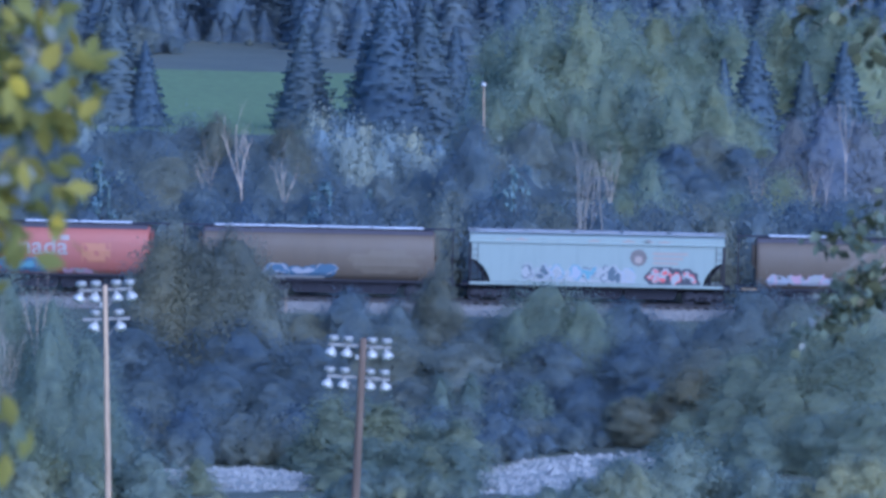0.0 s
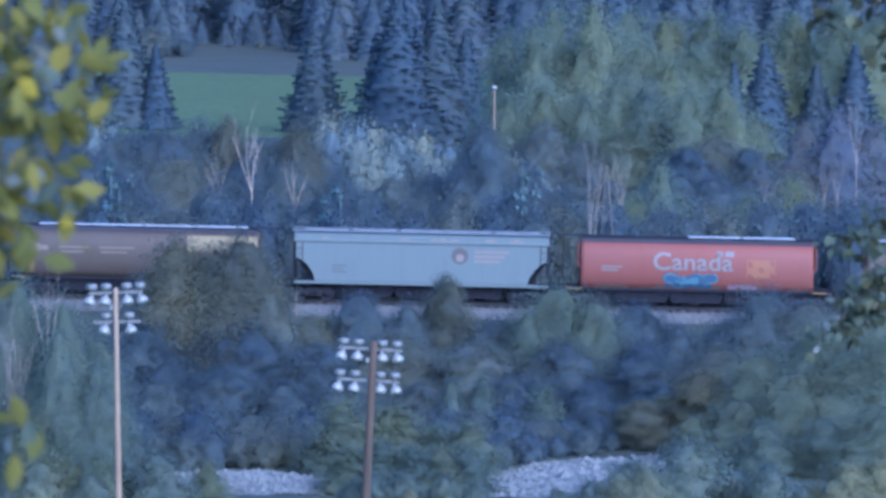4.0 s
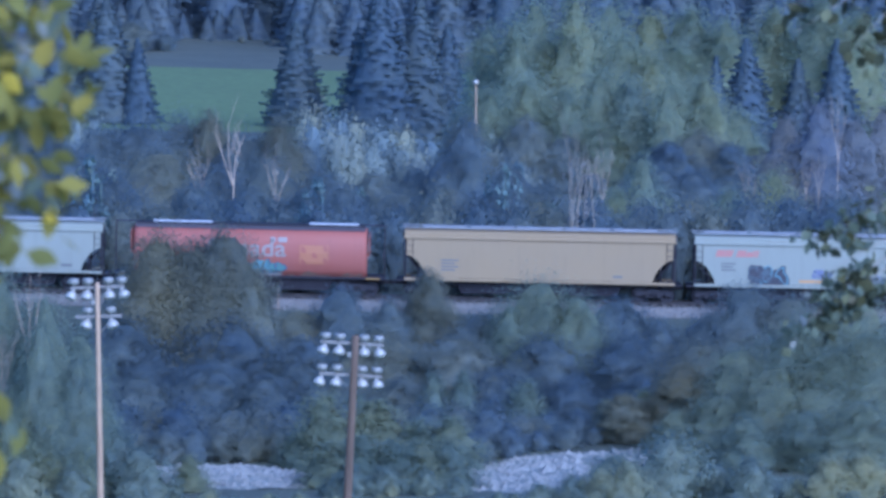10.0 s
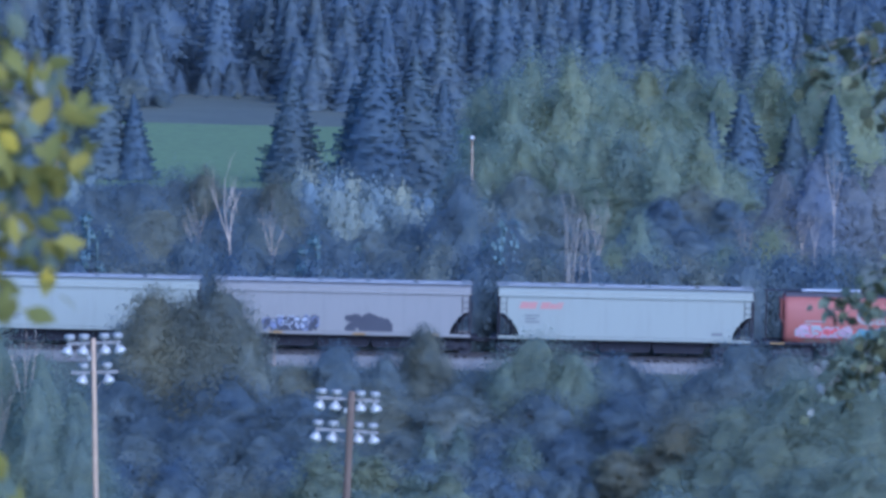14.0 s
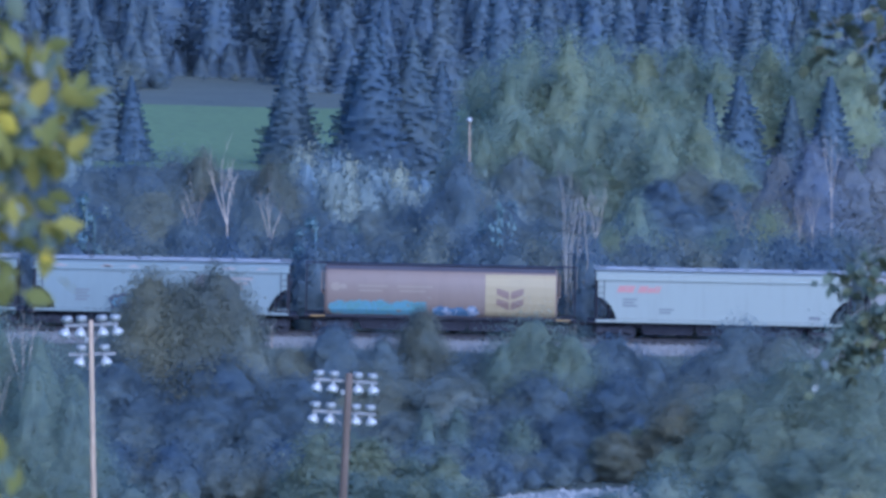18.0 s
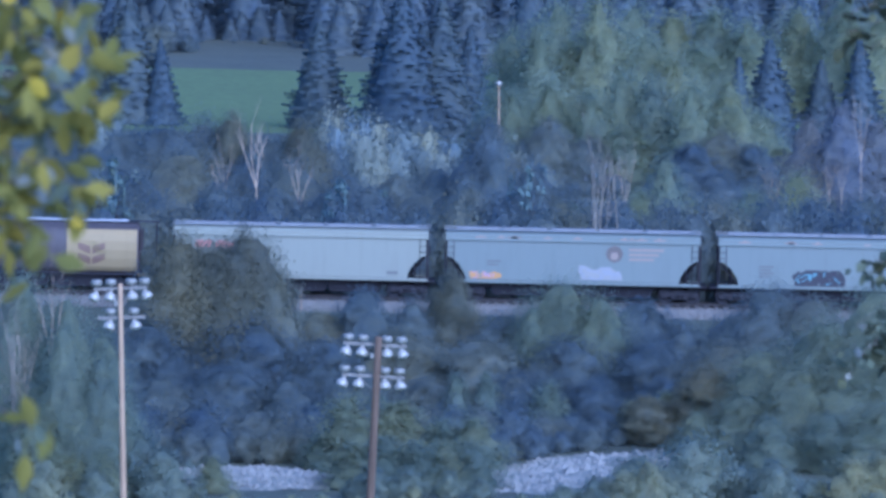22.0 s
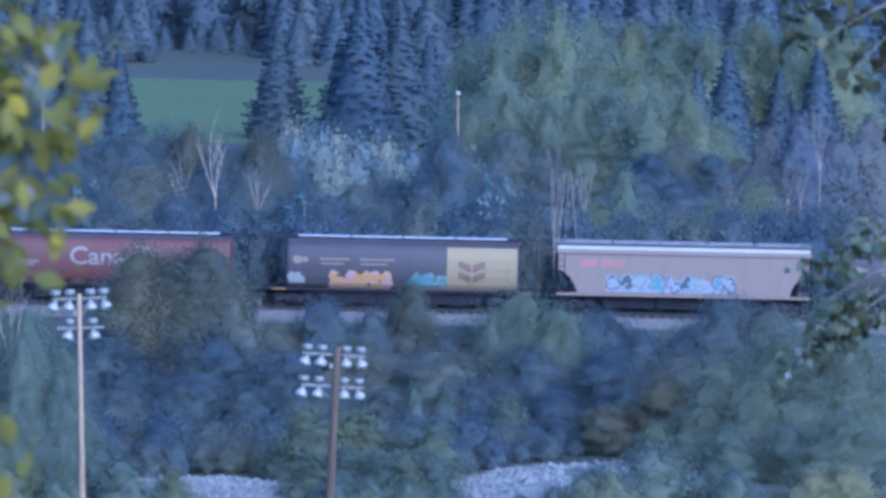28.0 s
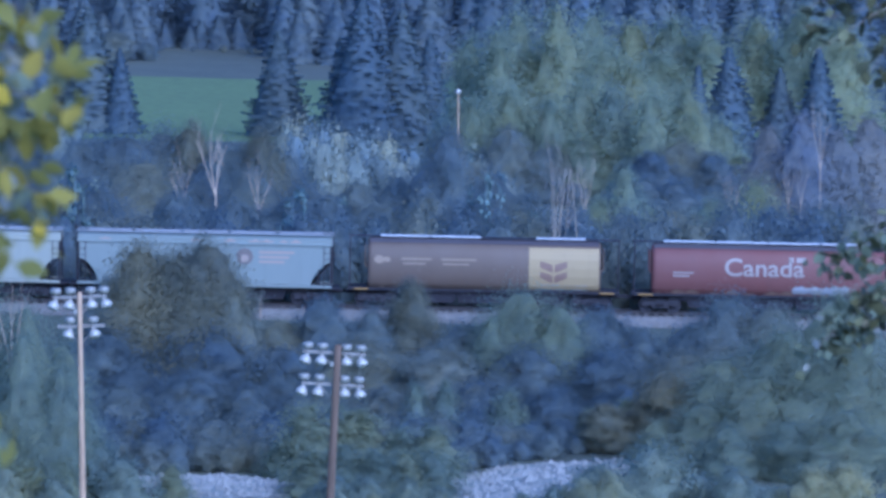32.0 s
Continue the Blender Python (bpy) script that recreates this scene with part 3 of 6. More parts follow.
KINDS = {
    # kind: size it is built at, how many forms, maker, name, label, category
    "leafy": (10, 6.0, 6, lambda s: broadleaf(s, 10, 6.0, 0.0, 19000, 0.125, M_LEAFY, M_BARK, 0.95, 1.6, 0.68, 0.34, 0.044), "tree",
              "dense dark green broadleaf tree on the railway bank, haze blue in its colour", "tree"),
    "olive": (10, 6.0, 4, lambda s: broadleaf(s + 260, 10, 6.0, 0.0, 30000, 0.12, M_OLIVE, M_BARK, 0.95, 1.5, 0.74, 0.28, 0.03), "tree",
              "olive-brown broadleaf tree with a rounded crown", "tree"),
    "fresh": (13, 6.0, 6, lambda s: broadleaf(s + 20, 13, 6.0, 0.0, 19000, 0.125, M_FRESH, M_BARK, 0.72, 1.5), "tree",
              "grey-green leafy cottonwood with a dense uneven crown", "tree"),
    "poplar": (14, 5.0, 6, lambda s: broadleaf(s + 40, 14, 5.0, 0.03, 12000, 0.17, M_POPLAR, M_BARK, 0.58, 1.5), "poplar_tree",
               "tall grey-green poplar with a narrow ragged crown", "tree"),
    "gold": (12, 5.0, 3, lambda s: broadleaf(s + 60, 12, 5.0, 0.03, 10000, 0.17, M_GOLD, M_BARK, 0.56, 1.4), "poplar_tree",
             "yellowing green poplar among darker trees", "tree"),
    "spruce": (12, 6.0, 4, lambda s: conifer(s + 80, 12, 6.0, M_NEEDLES, M_BARK, 27, 9, 85, 0.26, 0.02, 0.25, 0.76), "spruce_tree",
               "dark blue-green spruce with drooping branches", "tree"),
    # The distant forest carries its haze as blue in the leaf colour.
    "far": (14, 5.5, 3, lambda s: conifer(s + 95, 14, 5.5, M_FAR_HAZED, M_BARK, 26, 8, 44, 0.32, 0.0, 0.3, 0.74), "spruce_tree",
            "spruce in the distant forest, blue haze put into its colour", "tree"),
    "hazy": (14, 7.0, 4, lambda s: broadleaf(s + 280, 14, 7.0, 0.0, 6000, 0.3, M_FAR_HAZED, M_BARK, 0.8, 1.4), "tree",
             "broadleaf tree in the distant forest, blue haze put into its colour", "tree"),
    "pointed": (6, 2.6, 4, lambda s: broadleaf(s + 100, 6, 2.6, 0.0, 5000, 0.12, M_FRESH, M_BARK, 0.55, 1.2), "young_tree",
                "young pointed grey-green tree by the river bar", "tree"),
    "silver": (4, 4.6, 4, lambda s: broadleaf(s + 120, 4, 4.6, 0.0, 2200, 0.2, M_SILVER, M_BARK, 0.95, 1.5, 0.62, 0.45), "willow_shrub",
               "silvery blue-grey willow shrub below the meadow", "shrub"),
    "teal": (4, 1.7, 2, lambda s: broadleaf(s + 140, 4, 1.7, 0.25, 470, 0.18, M_TEAL, M_BARK, 0.8, 2.4, 0.05, 0.5), "sapling",
             "slender sapling with pale bluish leaves", "sapling"),
    "bush": (3, 3.6, 4, lambda s: broadleaf(s + 160, 3, 3.6, 0.0, 3000, 0.14, M_LEAFY, M_BARK, 1.0, 1.2), "shrub",
             "low dark green shrub in the undergrowth, haze blue in its colour", "shrub"),
    "light": (3, 3.0, 4, lambda s: broadleaf(s + 180, 3, 3.0, 0.0, 3400, 0.12, M_YOUNG, M_BARK, 0.7, 1.4, 0.66, 0.4), "shrub",
              "bushy grey-green young cottonwood near the gravel", "shrub"),
    "bare": (9, 3.4, 4, lambda s: bare_tree(s + 200, 9, 3.4, M_PALE_BARK), "bare_tree",
             "leafless tree with pale bark behind the track", "tree"),
    "snag": (6, 3.2, 3, lambda s: bare_tree(s + 220, 6, 3.2, M_GREY_BARK, M_GREY_LEAF, 200, 2, 6), "bare_thicket",
             "grey leafless thicket of upright twigs", "thicket"),
    "purple": (12, 5.0, 3, lambda s: broadleaf(s + 240, 12, 5.0, 0.02, 6500, 0.17, M_GREY_LEAF, M_GREY_BARK, 0.7, 1.2), "bare_tree",
               "grey tree with dull thinning leaves", "tree"),
}
GROUPS = {"leafy": "bank trees", "olive": "bank trees", "fresh": "riverside trees", "poplar": "poplars behind the track", "gold": "poplars behind the track",
          "spruce": "spruces", "far": "distant spruces", "hazy": "distant broadleaf trees", "pointed": "young trees by the river", "silver": "willow shrubs", "teal": "saplings",
          "bush": "undergrowth shrubs", "light": "riverside shrubs", "bare": "bare trees", "snag": "thickets", "purple": "bare trees"}
FORMS = {}
pick = random.Random(7)


def plant(kind, x, y, top, width):
    """A plant of a kind whose tip is at the height top, standing on the ground at x, y."""
    h0, w0, forms, make, name, label, category = KINDS[kind]
    base = ground_z(x, y)
    tall = max(0.5, top - base)
    sz, sw = tall / h0, min(width, tall * 1.2) / w0
    form = pick.randrange(forms)
    turn = pick.uniform(0, 360) if kind != "bare" else pick.choice((0, 180)) + pick.uniform(-25, 25)
    m = pose(x, y, base, 0, 0, turn) @ Matrix.Diagonal((sw, sw, sz, 1))
    if (kind, form) not in FORMS:
        ob = make(form)
        ob.name = name
        FORMS[kind, form] = tagged(ob, label, category, GROUPS[kind])
        ob.matrix_basis = m
        return ob
    src = FORMS[kind, form]
    ob = copy_thing(src, Matrix())
    ob.matrix_basis = m
    return ob


# kind, then x, y, height of the tip, crown width
PLANTS = []
PLANTS.append(("olive", [(-16.9, 386.5, 4.7, 5.9), (-12.8, 386.2, 5.1, 5.5), (-14.8, 386.8, 4.1, 6.7), (-0.4, 388.9, 2.3, 3.8), (-2.7, 388.7, -1.9, 4.8), (-12.7, 388.6, -1.9, 5.9), (14.7, 374, -1.9, 5), (11, 372.2, -3.4, 4.6), (-15.5, 435.3, 9.3, 4.2), (-10.6, 432.3, 8.9, 4.2), (2, 434.2, 8.8, 4.2)]))
PLANTS.append(("leafy", [(-18.6, 386, 2.8, 4.3), (-11.2, 385.7, 2.6, 3.9), (-15.5, 386.7, 1, 8.7), (-5.8, 388.8, 1.4, 4.8), (-8.5, 388.6, 0.1, 4.4), (-2.8, 388.5, 0.7, 4), (2.8, 387.4, 0.1, 4.3), (11.1, 388.1, 0.8, 5.1), (19, 387.6, 1.6, 5.5), (16.9, 387.3, 0.1, 4.3), (21.7, 387.2, 1, 5.1), (13.6, 387.4, -0.4, 3.6), (-19, 383.4, -0.1, 6.6), (-12.8, 383.7, -0.1, 7.8), (-8.1, 384.1, -1.2, 7), (-3.3, 384.1, -0.8, 6.7), (1.4, 381.8, -0.9, 7), (6.5, 383.3, -1.1, 7.4), (11.6, 383.5, -1.1, 7), (16, 383, -1.4, 6.6)]))
PLANTS.append(("leafy", [(19.7, 382, -1.3, 6.6), (-16.9, 382.9, -1.7, 7.4), (-17.6, 376.8, -2.8, 6.5), (-13.7, 379.3, -2.4, 7.3), (-10, 379.1, -3.1, 7), (-6, 378.1, -2.6, 7.3), (-1.9, 377.4, -2.9, 6.9), (3.4, 379.2, -2.7, 7.7), (8.1, 378.2, -3, 7.3), (12.2, 379.1, -3.1, 7), (15.9, 379, -3.4, 6.6), (19.5, 378, -4, 6.9), (-17.8, 373.7, -4.9, 5.7), (-14.5, 374.3, -4.6, 6.5), (-10.5, 373.8, -4.9, 6.9), (-6.5, 373, -5.1, 6.8), (-2.6, 373.4, -4.8, 6.5), (1.7, 374.9, -5.3, 6.9), (6, 372.6, -4.8, 7.2), (10, 372.6, -4.8, 6.8)]))
PLANTS.append(("leafy", [(13.7, 374.4, -5.3, 6.5), (-26.6, 436.6, 7.7, 5.4), (-23, 433.8, 8.3, 5.8), (-20.2, 435.2, 8.7, 7.3), (-17.6, 437.6, 8.8, 5.4), (-28.5, 436.1, 7.6, 4.6), (-31, 433.1, 7.9, 5), (-21.7, 438, 7, 6.2), (-12.6, 433.3, 7.9, 3.8), (-8.8, 435.7, 7.2, 3.5), (-14.1, 432.9, 7.2, 3.8), (-23.9, 422.4, 7.3, 5.6), (-18.3, 423.9, 7.6, 6.4), (-14.7, 426.8, 6.2, 4.9), (-11.1, 421.6, 7.2, 5.2), (-7.4, 421.7, 6.2, 4.5), (-4.1, 424.7, 6.1, 4.5), (-1.4, 426.3, 6.5, 4.2), (2, 424.1, 9.4, 4.1), (0.8, 423.6, 7.2, 4.5)]))
PLANTS.append(("leafy", [(5, 426.1, 6.4, 5.3), (7.6, 425.7, 5, 3.8), (-27.2, 415.5, 6.6, 5.5), (-20.8, 412.7, 6.5, 5.5), (-15.6, 412.6, 6.1, 5.5), (-12, 414, 5.6, 4.8), (-8.7, 413.4, 5.5, 4.8), (-5.8, 414.2, 5.8, 4.4), (-2.5, 415.6, 5.5, 4.8), (0.8, 414.8, 5.9, 4.4), (3.7, 412, 5.8, 4.7), (6.7, 413.2, 5.1, 4), (10.4, 414.2, 5.1, 4), (13.7, 413.9, 4.8, 4), (16.6, 414.9, 5, 4.4), (20.3, 413.9, 4.9, 4.4), (23.1, 412.3, 5.2, 4.4), (26.4, 413, 5.3, 4.8), (-30.1, 415.4, 6.6, 5.2), (-23.7, 413.4, 6, 4.4)]))
# Those near y = 495 are darker trees added as shaded gaps between the poplars.
PLANTS.append(("leafy", [(16.4, 459.1, 4, 5.3), (18.6, 459.1, 3.7, 4.9), (14.5, 464.7, 2.8, 4.5), (21.1, 464, 2.9, 4.5), (18, 492, 3.8, 4.4), (20.4, 494.5, 4.5, 4.8), (22.8, 494, 3.6, 4.8), (19.4, 494.4, 1, 5.3), (10.2, 496.6, 4, 5.7), (8.9, 495.6, 1.8, 5.7), (5.4, 496.8, 3.7, 4.8), (12.1, 491.7, 1.4, 5.2), (7.1, 494.9, 5.6, 3.9), (2.7, 495.1, 2.1, 4.8), (16.8, 495.5, 1.6, 5.3), (26.4, 494.7, 2.1, 5.3), (-29.7, 703.8, 2.5, 5), (-33.3, 700.7, 4, 6.2)]))
PLANTS.append(("fresh", [(6.4, 386.6, 2.1, 5.8), (4.5, 385.4, 0.8, 3.8), (8.6, 385.6, 1.3, 4.1), (21.5, 372.1, 1, 6.3), (24.7, 373, 2.9, 6.6), (17.9, 372.5, -0.7, 5.9), (19.7, 368.1, -1.3, 6.5), (23.3, 368.8, -0.4, 7.2), (16.7, 367.7, -2.9, 5.5), (25.6, 369.5, 0.5, 6.6), (13.9, 367.9, -3.9, 4.2), (17.7, 361.2, -3.5, 5.8), (21.2, 361.7, -3.3, 6.4), (24.4, 360.6, -2.5, 6.1), (14.2, 361.8, -4.9, 4.5), (-24.6, 356.5, 5.3, 4.7), (-21.9, 354.6, 4.1, 4.1), (-23.4, 357.2, 1.4, 4.7), (-19.9, 354.9, 1.9, 3.5), (-25, 357.4, -0.9, 4.8)]))
PLANTS.append(("fresh", [(-21.1, 356.5, -0.8, 4.4), (-21.7, 348.4, 3.1, 3.4), (-19.7, 348, 1.3, 3.4), (-22.9, 349.8, -0.1, 3.7), (-18.7, 348, -1.2, 2.8), (-21.3, 349.8, -2, 3.4)]))
PLANTS.append(("pointed", [(-0.1, 375.6, -2.5, 2), (1.7, 376.1, -2.4, 2), (5.4, 375.9, -3, 2.7), (12.4, 375.7, -3.5, 2.7), (10.3, 377, -4.2, 2.3), (-4.6, 375.4, -3.7, 2), (-12.4, 370.8, -4.9, 3.6), (-14.9, 370.4, -4.7, 3), (4, 371.3, -5.8, 3), (7.6, 370.6, -5.5, 2.6), (-9.8, 370.7, -5.9, 3), (-13.6, 351.3, -4.7, 2.5), (-6.3, 361.5, -2.3, 4.2), (-3.5, 362.8, -2.8, 4.5), (-0.9, 362.7, -3.8, 3.2), (0.9, 362, -3.6, 3.5), (-7.6, 361.1, -4.5, 3.2), (-4.7, 361.5, -4.5, 3.8), (-2, 361.5, -5.2, 3.5), (-0.2, 361.4, -5.8, 2.9)]))
PLANTS.append(("pointed", [(-4.3, 349.5, -5.4, 3.1), (-1.2, 350.7, -6.2, 2.8), (1.3, 349.3, -5.9, 2.5), (-6.1, 349.1, -6, 2.8), (-5.9, 353.4, -4.1, 3.1), (-4.2, 353.5, -3.8, 3.8), (-2.4, 353.3, -4, 3.4), (-0.7, 353.9, -4.2, 3.5), (0.7, 353.8, -4.2, 3.1), (-16.5, 339.8, -5.4, 2.4), (-12.6, 340.7, -5.6, 2.4), (-8.7, 340.7, -5.6, 2.4), (-4.8, 340.2, -5.6, 2.4), (-0.8, 339.2, -5.6, 2.4)]))
PLANTS.append(("bush", [(-18.7, 364.9, -4.7, 3.9), (-18.2, 368.2, -3.8, 4.2), (-17.1, 364.6, -4.7, 3.9), (-16.6, 369.1, -3.9, 4.3), (-15.4, 363.9, -4.6, 3.9), (-14.9, 367.8, -3.7, 4.2), (-13.8, 364.1, -4.6, 3.9), (-13.3, 368.9, -3.9, 4.3), (-12.2, 364.7, -4.7, 3.9), (-11.7, 368.1, -3.8, 4.2), (-10.6, 364.2, -4.6, 3.9), (-10, 368, -3.8, 4.2), (-9, 364.4, -4.7, 3.9), (-8.4, 367.8, -3.7, 4.2), (-7.4, 364.8, -4.7, 3.9), (-6.8, 369.1, -3.9, 4.3), (-5.8, 365.2, -4.7, 3.9), (-5.2, 368.9, -3.9, 4.3), (-4.1, 365.2, -4.8, 3.9), (-3.5, 367.7, -3.7, 4.2)]))
PLANTS.append(("bush", [(-2.5, 364.2, -4.6, 3.9), (-1.9, 369.2, -3.9, 4.3), (-0.9, 364.9, -4.7, 3.9), (-0.3, 368.4, -3.8, 4.2), (0.7, 365.2, -4.7, 3.9), (1.4, 368.7, -3.8, 4.2), (2.3, 365, -4.7, 3.9), (3, 368.2, -3.8, 4.2), (2.7, 365.7, -5.1, 3.9), (3.4, 370.9, -4.6, 4.3), (4.3, 367.1, -4.8, 3.9), (5, 372.4, -4.6, 4.3), (6, 369.5, -5.3, 3.9), (6.7, 373.8, -4.7, 4.3), (7.6, 370, -4.9, 3.9), (8.4, 375, -4.7, 4.3), (9.3, 371.7, -5.3, 4), (10.1, 377.3, -4.8, 4.3), (11, 373.4, -5.1, 4), (11.8, 378.3, -4.8, 4.4)]))
PLANTS.append(("bush", [(12.7, 374.6, -5.4, 4), (13.6, 380.5, -5, 4.4), (14.4, 376.4, -5.2, 4), (15.3, 381.2, -5, 4.4), (16.1, 377.6, -5.6, 4), (17, 382.6, -5, 4.4), (17.9, 379.2, -5.3, 4), (18.8, 384.7, -5.1, 4.4), (-30.4, 408.8, 4.4, 3.6), (-27.9, 409.5, 4.7, 3.6), (-25.3, 408.4, 4.6, 3.6), (-22.7, 408.5, 5, 3.6), (-20.2, 408.3, 4.8, 3.6), (-17.6, 407.4, 4.6, 3.6), (-15.2, 409.2, 4.9, 3.6), (-12.6, 407.9, 4.8, 3.6), (-10.1, 409.2, 4.5, 3.6), (-7.5, 407.4, 5, 3.6), (-5, 409.1, 4.7, 3.6), (-2.5, 408.9, 4.5, 3.6)]))
PLANTS.append(("bush", [(0.1, 408.3, 4.9, 3.6), (2.6, 407.8, 4.7, 3.6), (5.1, 406.9, 4.6, 3.6), (7.7, 408.8, 4.8, 3.6), (10.2, 407.6, 4.7, 3.6), (12.8, 408.5, 4.4, 3.6), (15.2, 406.9, 4.9, 3.6), (17.7, 406.7, 4.7, 3.6), (20.3, 406.9, 5.1, 3.6), (22.9, 408.9, 4.7, 3.6), (25.3, 407, 4.7, 3.6), (28, 409.2, 4.9, 3.6), (-7.9, 561.7, 1.2, 3.5), (-5.3, 557.9, 1.1, 3.5), (-1.9, 558.4, 0.7, 3.5), (-9.8, 558.8, 1.6, 2.5), (-32.2, 730.6, 0.1, 5.8), (-29.4, 732.1, 0.2, 5.2), (-25.7, 729.9, 0.9, 5.8), (-22.2, 729.6, 1, 5.2)]))
PLANTS.append(("bush", [(-19.2, 729.2, 0.9, 5.8), (-15.4, 730.9, 0.7, 5.2), (-11.5, 729.7, 0.6, 5.2)]))
PLANTS.append(("light", [(9.9, 347.3, -4.1, 3.4), (12.8, 346.2, -3, 4), (15.5, 347.5, -4.7, 3.4), (17.2, 345.7, -4.3, 2.8), (19.5, 347.2, -5.4, 3.1), (21.6, 346.5, -4.1, 3.7), (11.4, 346.9, -5.1, 3.1), (23.4, 346.7, -3.9, 3.7), (6.5, 346, -5.8, 1.8), (4.3, 344.8, -6, 1.5), (8, 345.1, -5.4, 2.4), (13.9, 347.1, -5.8, 3.4), (18.2, 347.2, -6.1, 3.4), (21, 347.3, -6.4, 3.4), (-16.2, 346.5, -3.7, 3.4), (-14.1, 347.5, -6.4, 2.5), (-17.5, 347.9, -3.1, 2.8), (-17.5, 347.4, -5.8, 2.8), (-14.2, 342.6, -5.9, 2.7), (-11.5, 342.1, -5.8, 2.7)]))
PLANTS.append(("light", [(-5.4, 342.3, -6.1, 2.7), (-3, 342.4, -6.3, 2.7), (2.5, 341.5, -5.8, 2.4), (5.5, 342.8, -6.1, 2.7), (9.2, 342.9, -5.9, 3), (11.6, 341.1, -5.7, 3), (15.3, 342.9, -6, 3), (22.6, 342.9, -5.6, 3.3), (-22.6, 345.8, -4.1, 3.7), (-19.8, 345.5, -4.7, 3.4), (-24.1, 344.9, -5.2, 3.7), (-21.3, 345.1, -5.8, 3.4), (-18.2, 344.1, -6, 2.7), (-4.8, 344.7, -6, 2.7), (-2.4, 347.5, -5.8, 2.8), (7.1, 345.4, -6.2, 2.1), (10.5, 347.2, -5.8, 2.8), (-5.6, 348.4, -5.5, 2.8), (-4.6, 348.1, -4.9, 3.4), (-2.7, 348.4, -5, 3.4)]))
PLANTS.append(("light", [(-0.5, 348.4, -5.2, 3.4), (1.3, 348.1, -5.5, 2.8), (-24.5, 338, -5.6, 3), (-22.9, 337.3, -5.4, 3), (-21.4, 338.7, -5.4, 3), (-19.8, 338, -5.7, 3), (-18.2, 337.1, -5.4, 3), (-16.7, 337.3, -5.3, 3), (-15.2, 338.7, -5.8, 3), (-13.6, 337.5, -5.5, 3), (-12, 337.8, -5.5, 3), (-10.5, 338.4, -5.4, 3), (-8.9, 338.7, -5.8, 3), (-7.4, 337.7, -5.5, 3), (-5.8, 337.8, -5.4, 3), (-4.2, 337.8, -5.7, 3), (-2.7, 337.1, -5.5, 3), (-1.1, 338.8, -5.6, 3), (0.4, 337, -5.2, 3), (2, 338.9, -5.8, 3)]))
PLANTS.append(("light", [(3.5, 337.3, -5.5, 3), (5.1, 337.3, -5.3, 3), (6.7, 338.7, -5.8, 3), (8.2, 338.6, -5.7, 3), (9.8, 337.5, -5.4, 3), (11.3, 338.1, -5.4, 3), (12.9, 338, -5.7, 3), (14.5, 338.4, -5.6, 3), (16, 337.4, -5.3, 3), (17.6, 338.7, -5.8, 3), (19.2, 339, -5.7, 3), (20.7, 338.4, -5.5, 3), (22.3, 338.8, -5.5, 3), (23.9, 338.9, -5.8, 3), (-12.2, 342.5, -5.5, 1.8), (-10.9, 343.1, -5.9, 2.1), (-9, 342.8, -5.7, 2.1), (-7.4, 343.4, -5.7, 2.4), (3.4, 343.2, -5.7, 1.8), (5.7, 342.8, -5.2, 1.8)]))
PLANTS.append(("light", [(7.4, 343.4, -4.9, 2.1), (9, 343.1, -4.3, 2.4), (10.4, 342.8, -3.9, 2.4)]))
PLANTS.append(("poplar", [(-22.6, 349.7, -1.1, 4.6), (-19.2, 350, -1.1, 3.4), (-24.2, 351.4, -3.7, 4.4), (-21.1, 351.2, -3.4, 4), (-18.5, 351.7, -2.8, 2.5), (12, 421.4, 5.1, 4.1), (15.6, 426.3, 4.2, 3.4), (22.5, 422.2, 6.2, 4.1), (18.5, 422.8, 4.2, 3.7), (4.1, 499, 7.6, 4.9), (7.2, 500.6, 8.4, 5.3), (10.3, 498.8, 7.6, 4.4), (13, 501, 8.9, 4.4), (18.2, 496.7, 8.2, 4.4), (21.1, 499.2, 8.4, 4.9), (23.8, 503.5, 5.6, 4.9), (12.9, 497.4, 4.6, 5.3), (17, 501.2, 3.9, 5.3), (25.3, 498.6, 3.2, 4.9), (13.4, 498.4, 1.4, 4.9)]))
PLANTS.append(("poplar", [(4.4, 538.3, 10.4, 4.8), (6.7, 533, 11.4, 5.2), (8.5, 539.3, 12.8, 5.3), (11.7, 534.1, 13.3, 5.2), (9.6, 536, 9.4, 5.7), (13.5, 539, 10.7, 5.3), (5.3, 537, 7.4, 5.7), (15.7, 533.1, 10, 5.2), (18, 532.3, 8.6, 5.2), (16.6, 600.5, 10, 5.9), (20.4, 602.3, 9.1, 6.4), (24.1, 601.4, 9.4, 6.4), (27.2, 598.4, 8.5, 5.8), (32.3, 605.4, 9.3, 5.9), (36.4, 601.5, 10.5, 6.4), (39.7, 595.9, 9.1, 6.3), (22, 594.8, 6.5, 6.3), (-23.3, 347.3, -1.7, 2.8), (-21.2, 347.4, -3.9, 2.5), (-19, 347.4, -3.3, 2.2)]))
PLANTS.append(("poplar", [(-24, 347.4, -4.2, 2.8)]))
PLANTS.append(("snag", [(9.1, 406.7, 8.2, 3.4), (-24.4, 349.1, 2.3, 2.2), (-18.1, 350.2, -5, 2.8), (-19.6, 350, -4.5, 2.8), (-17, 350.7, -5.9, 2.5)]))
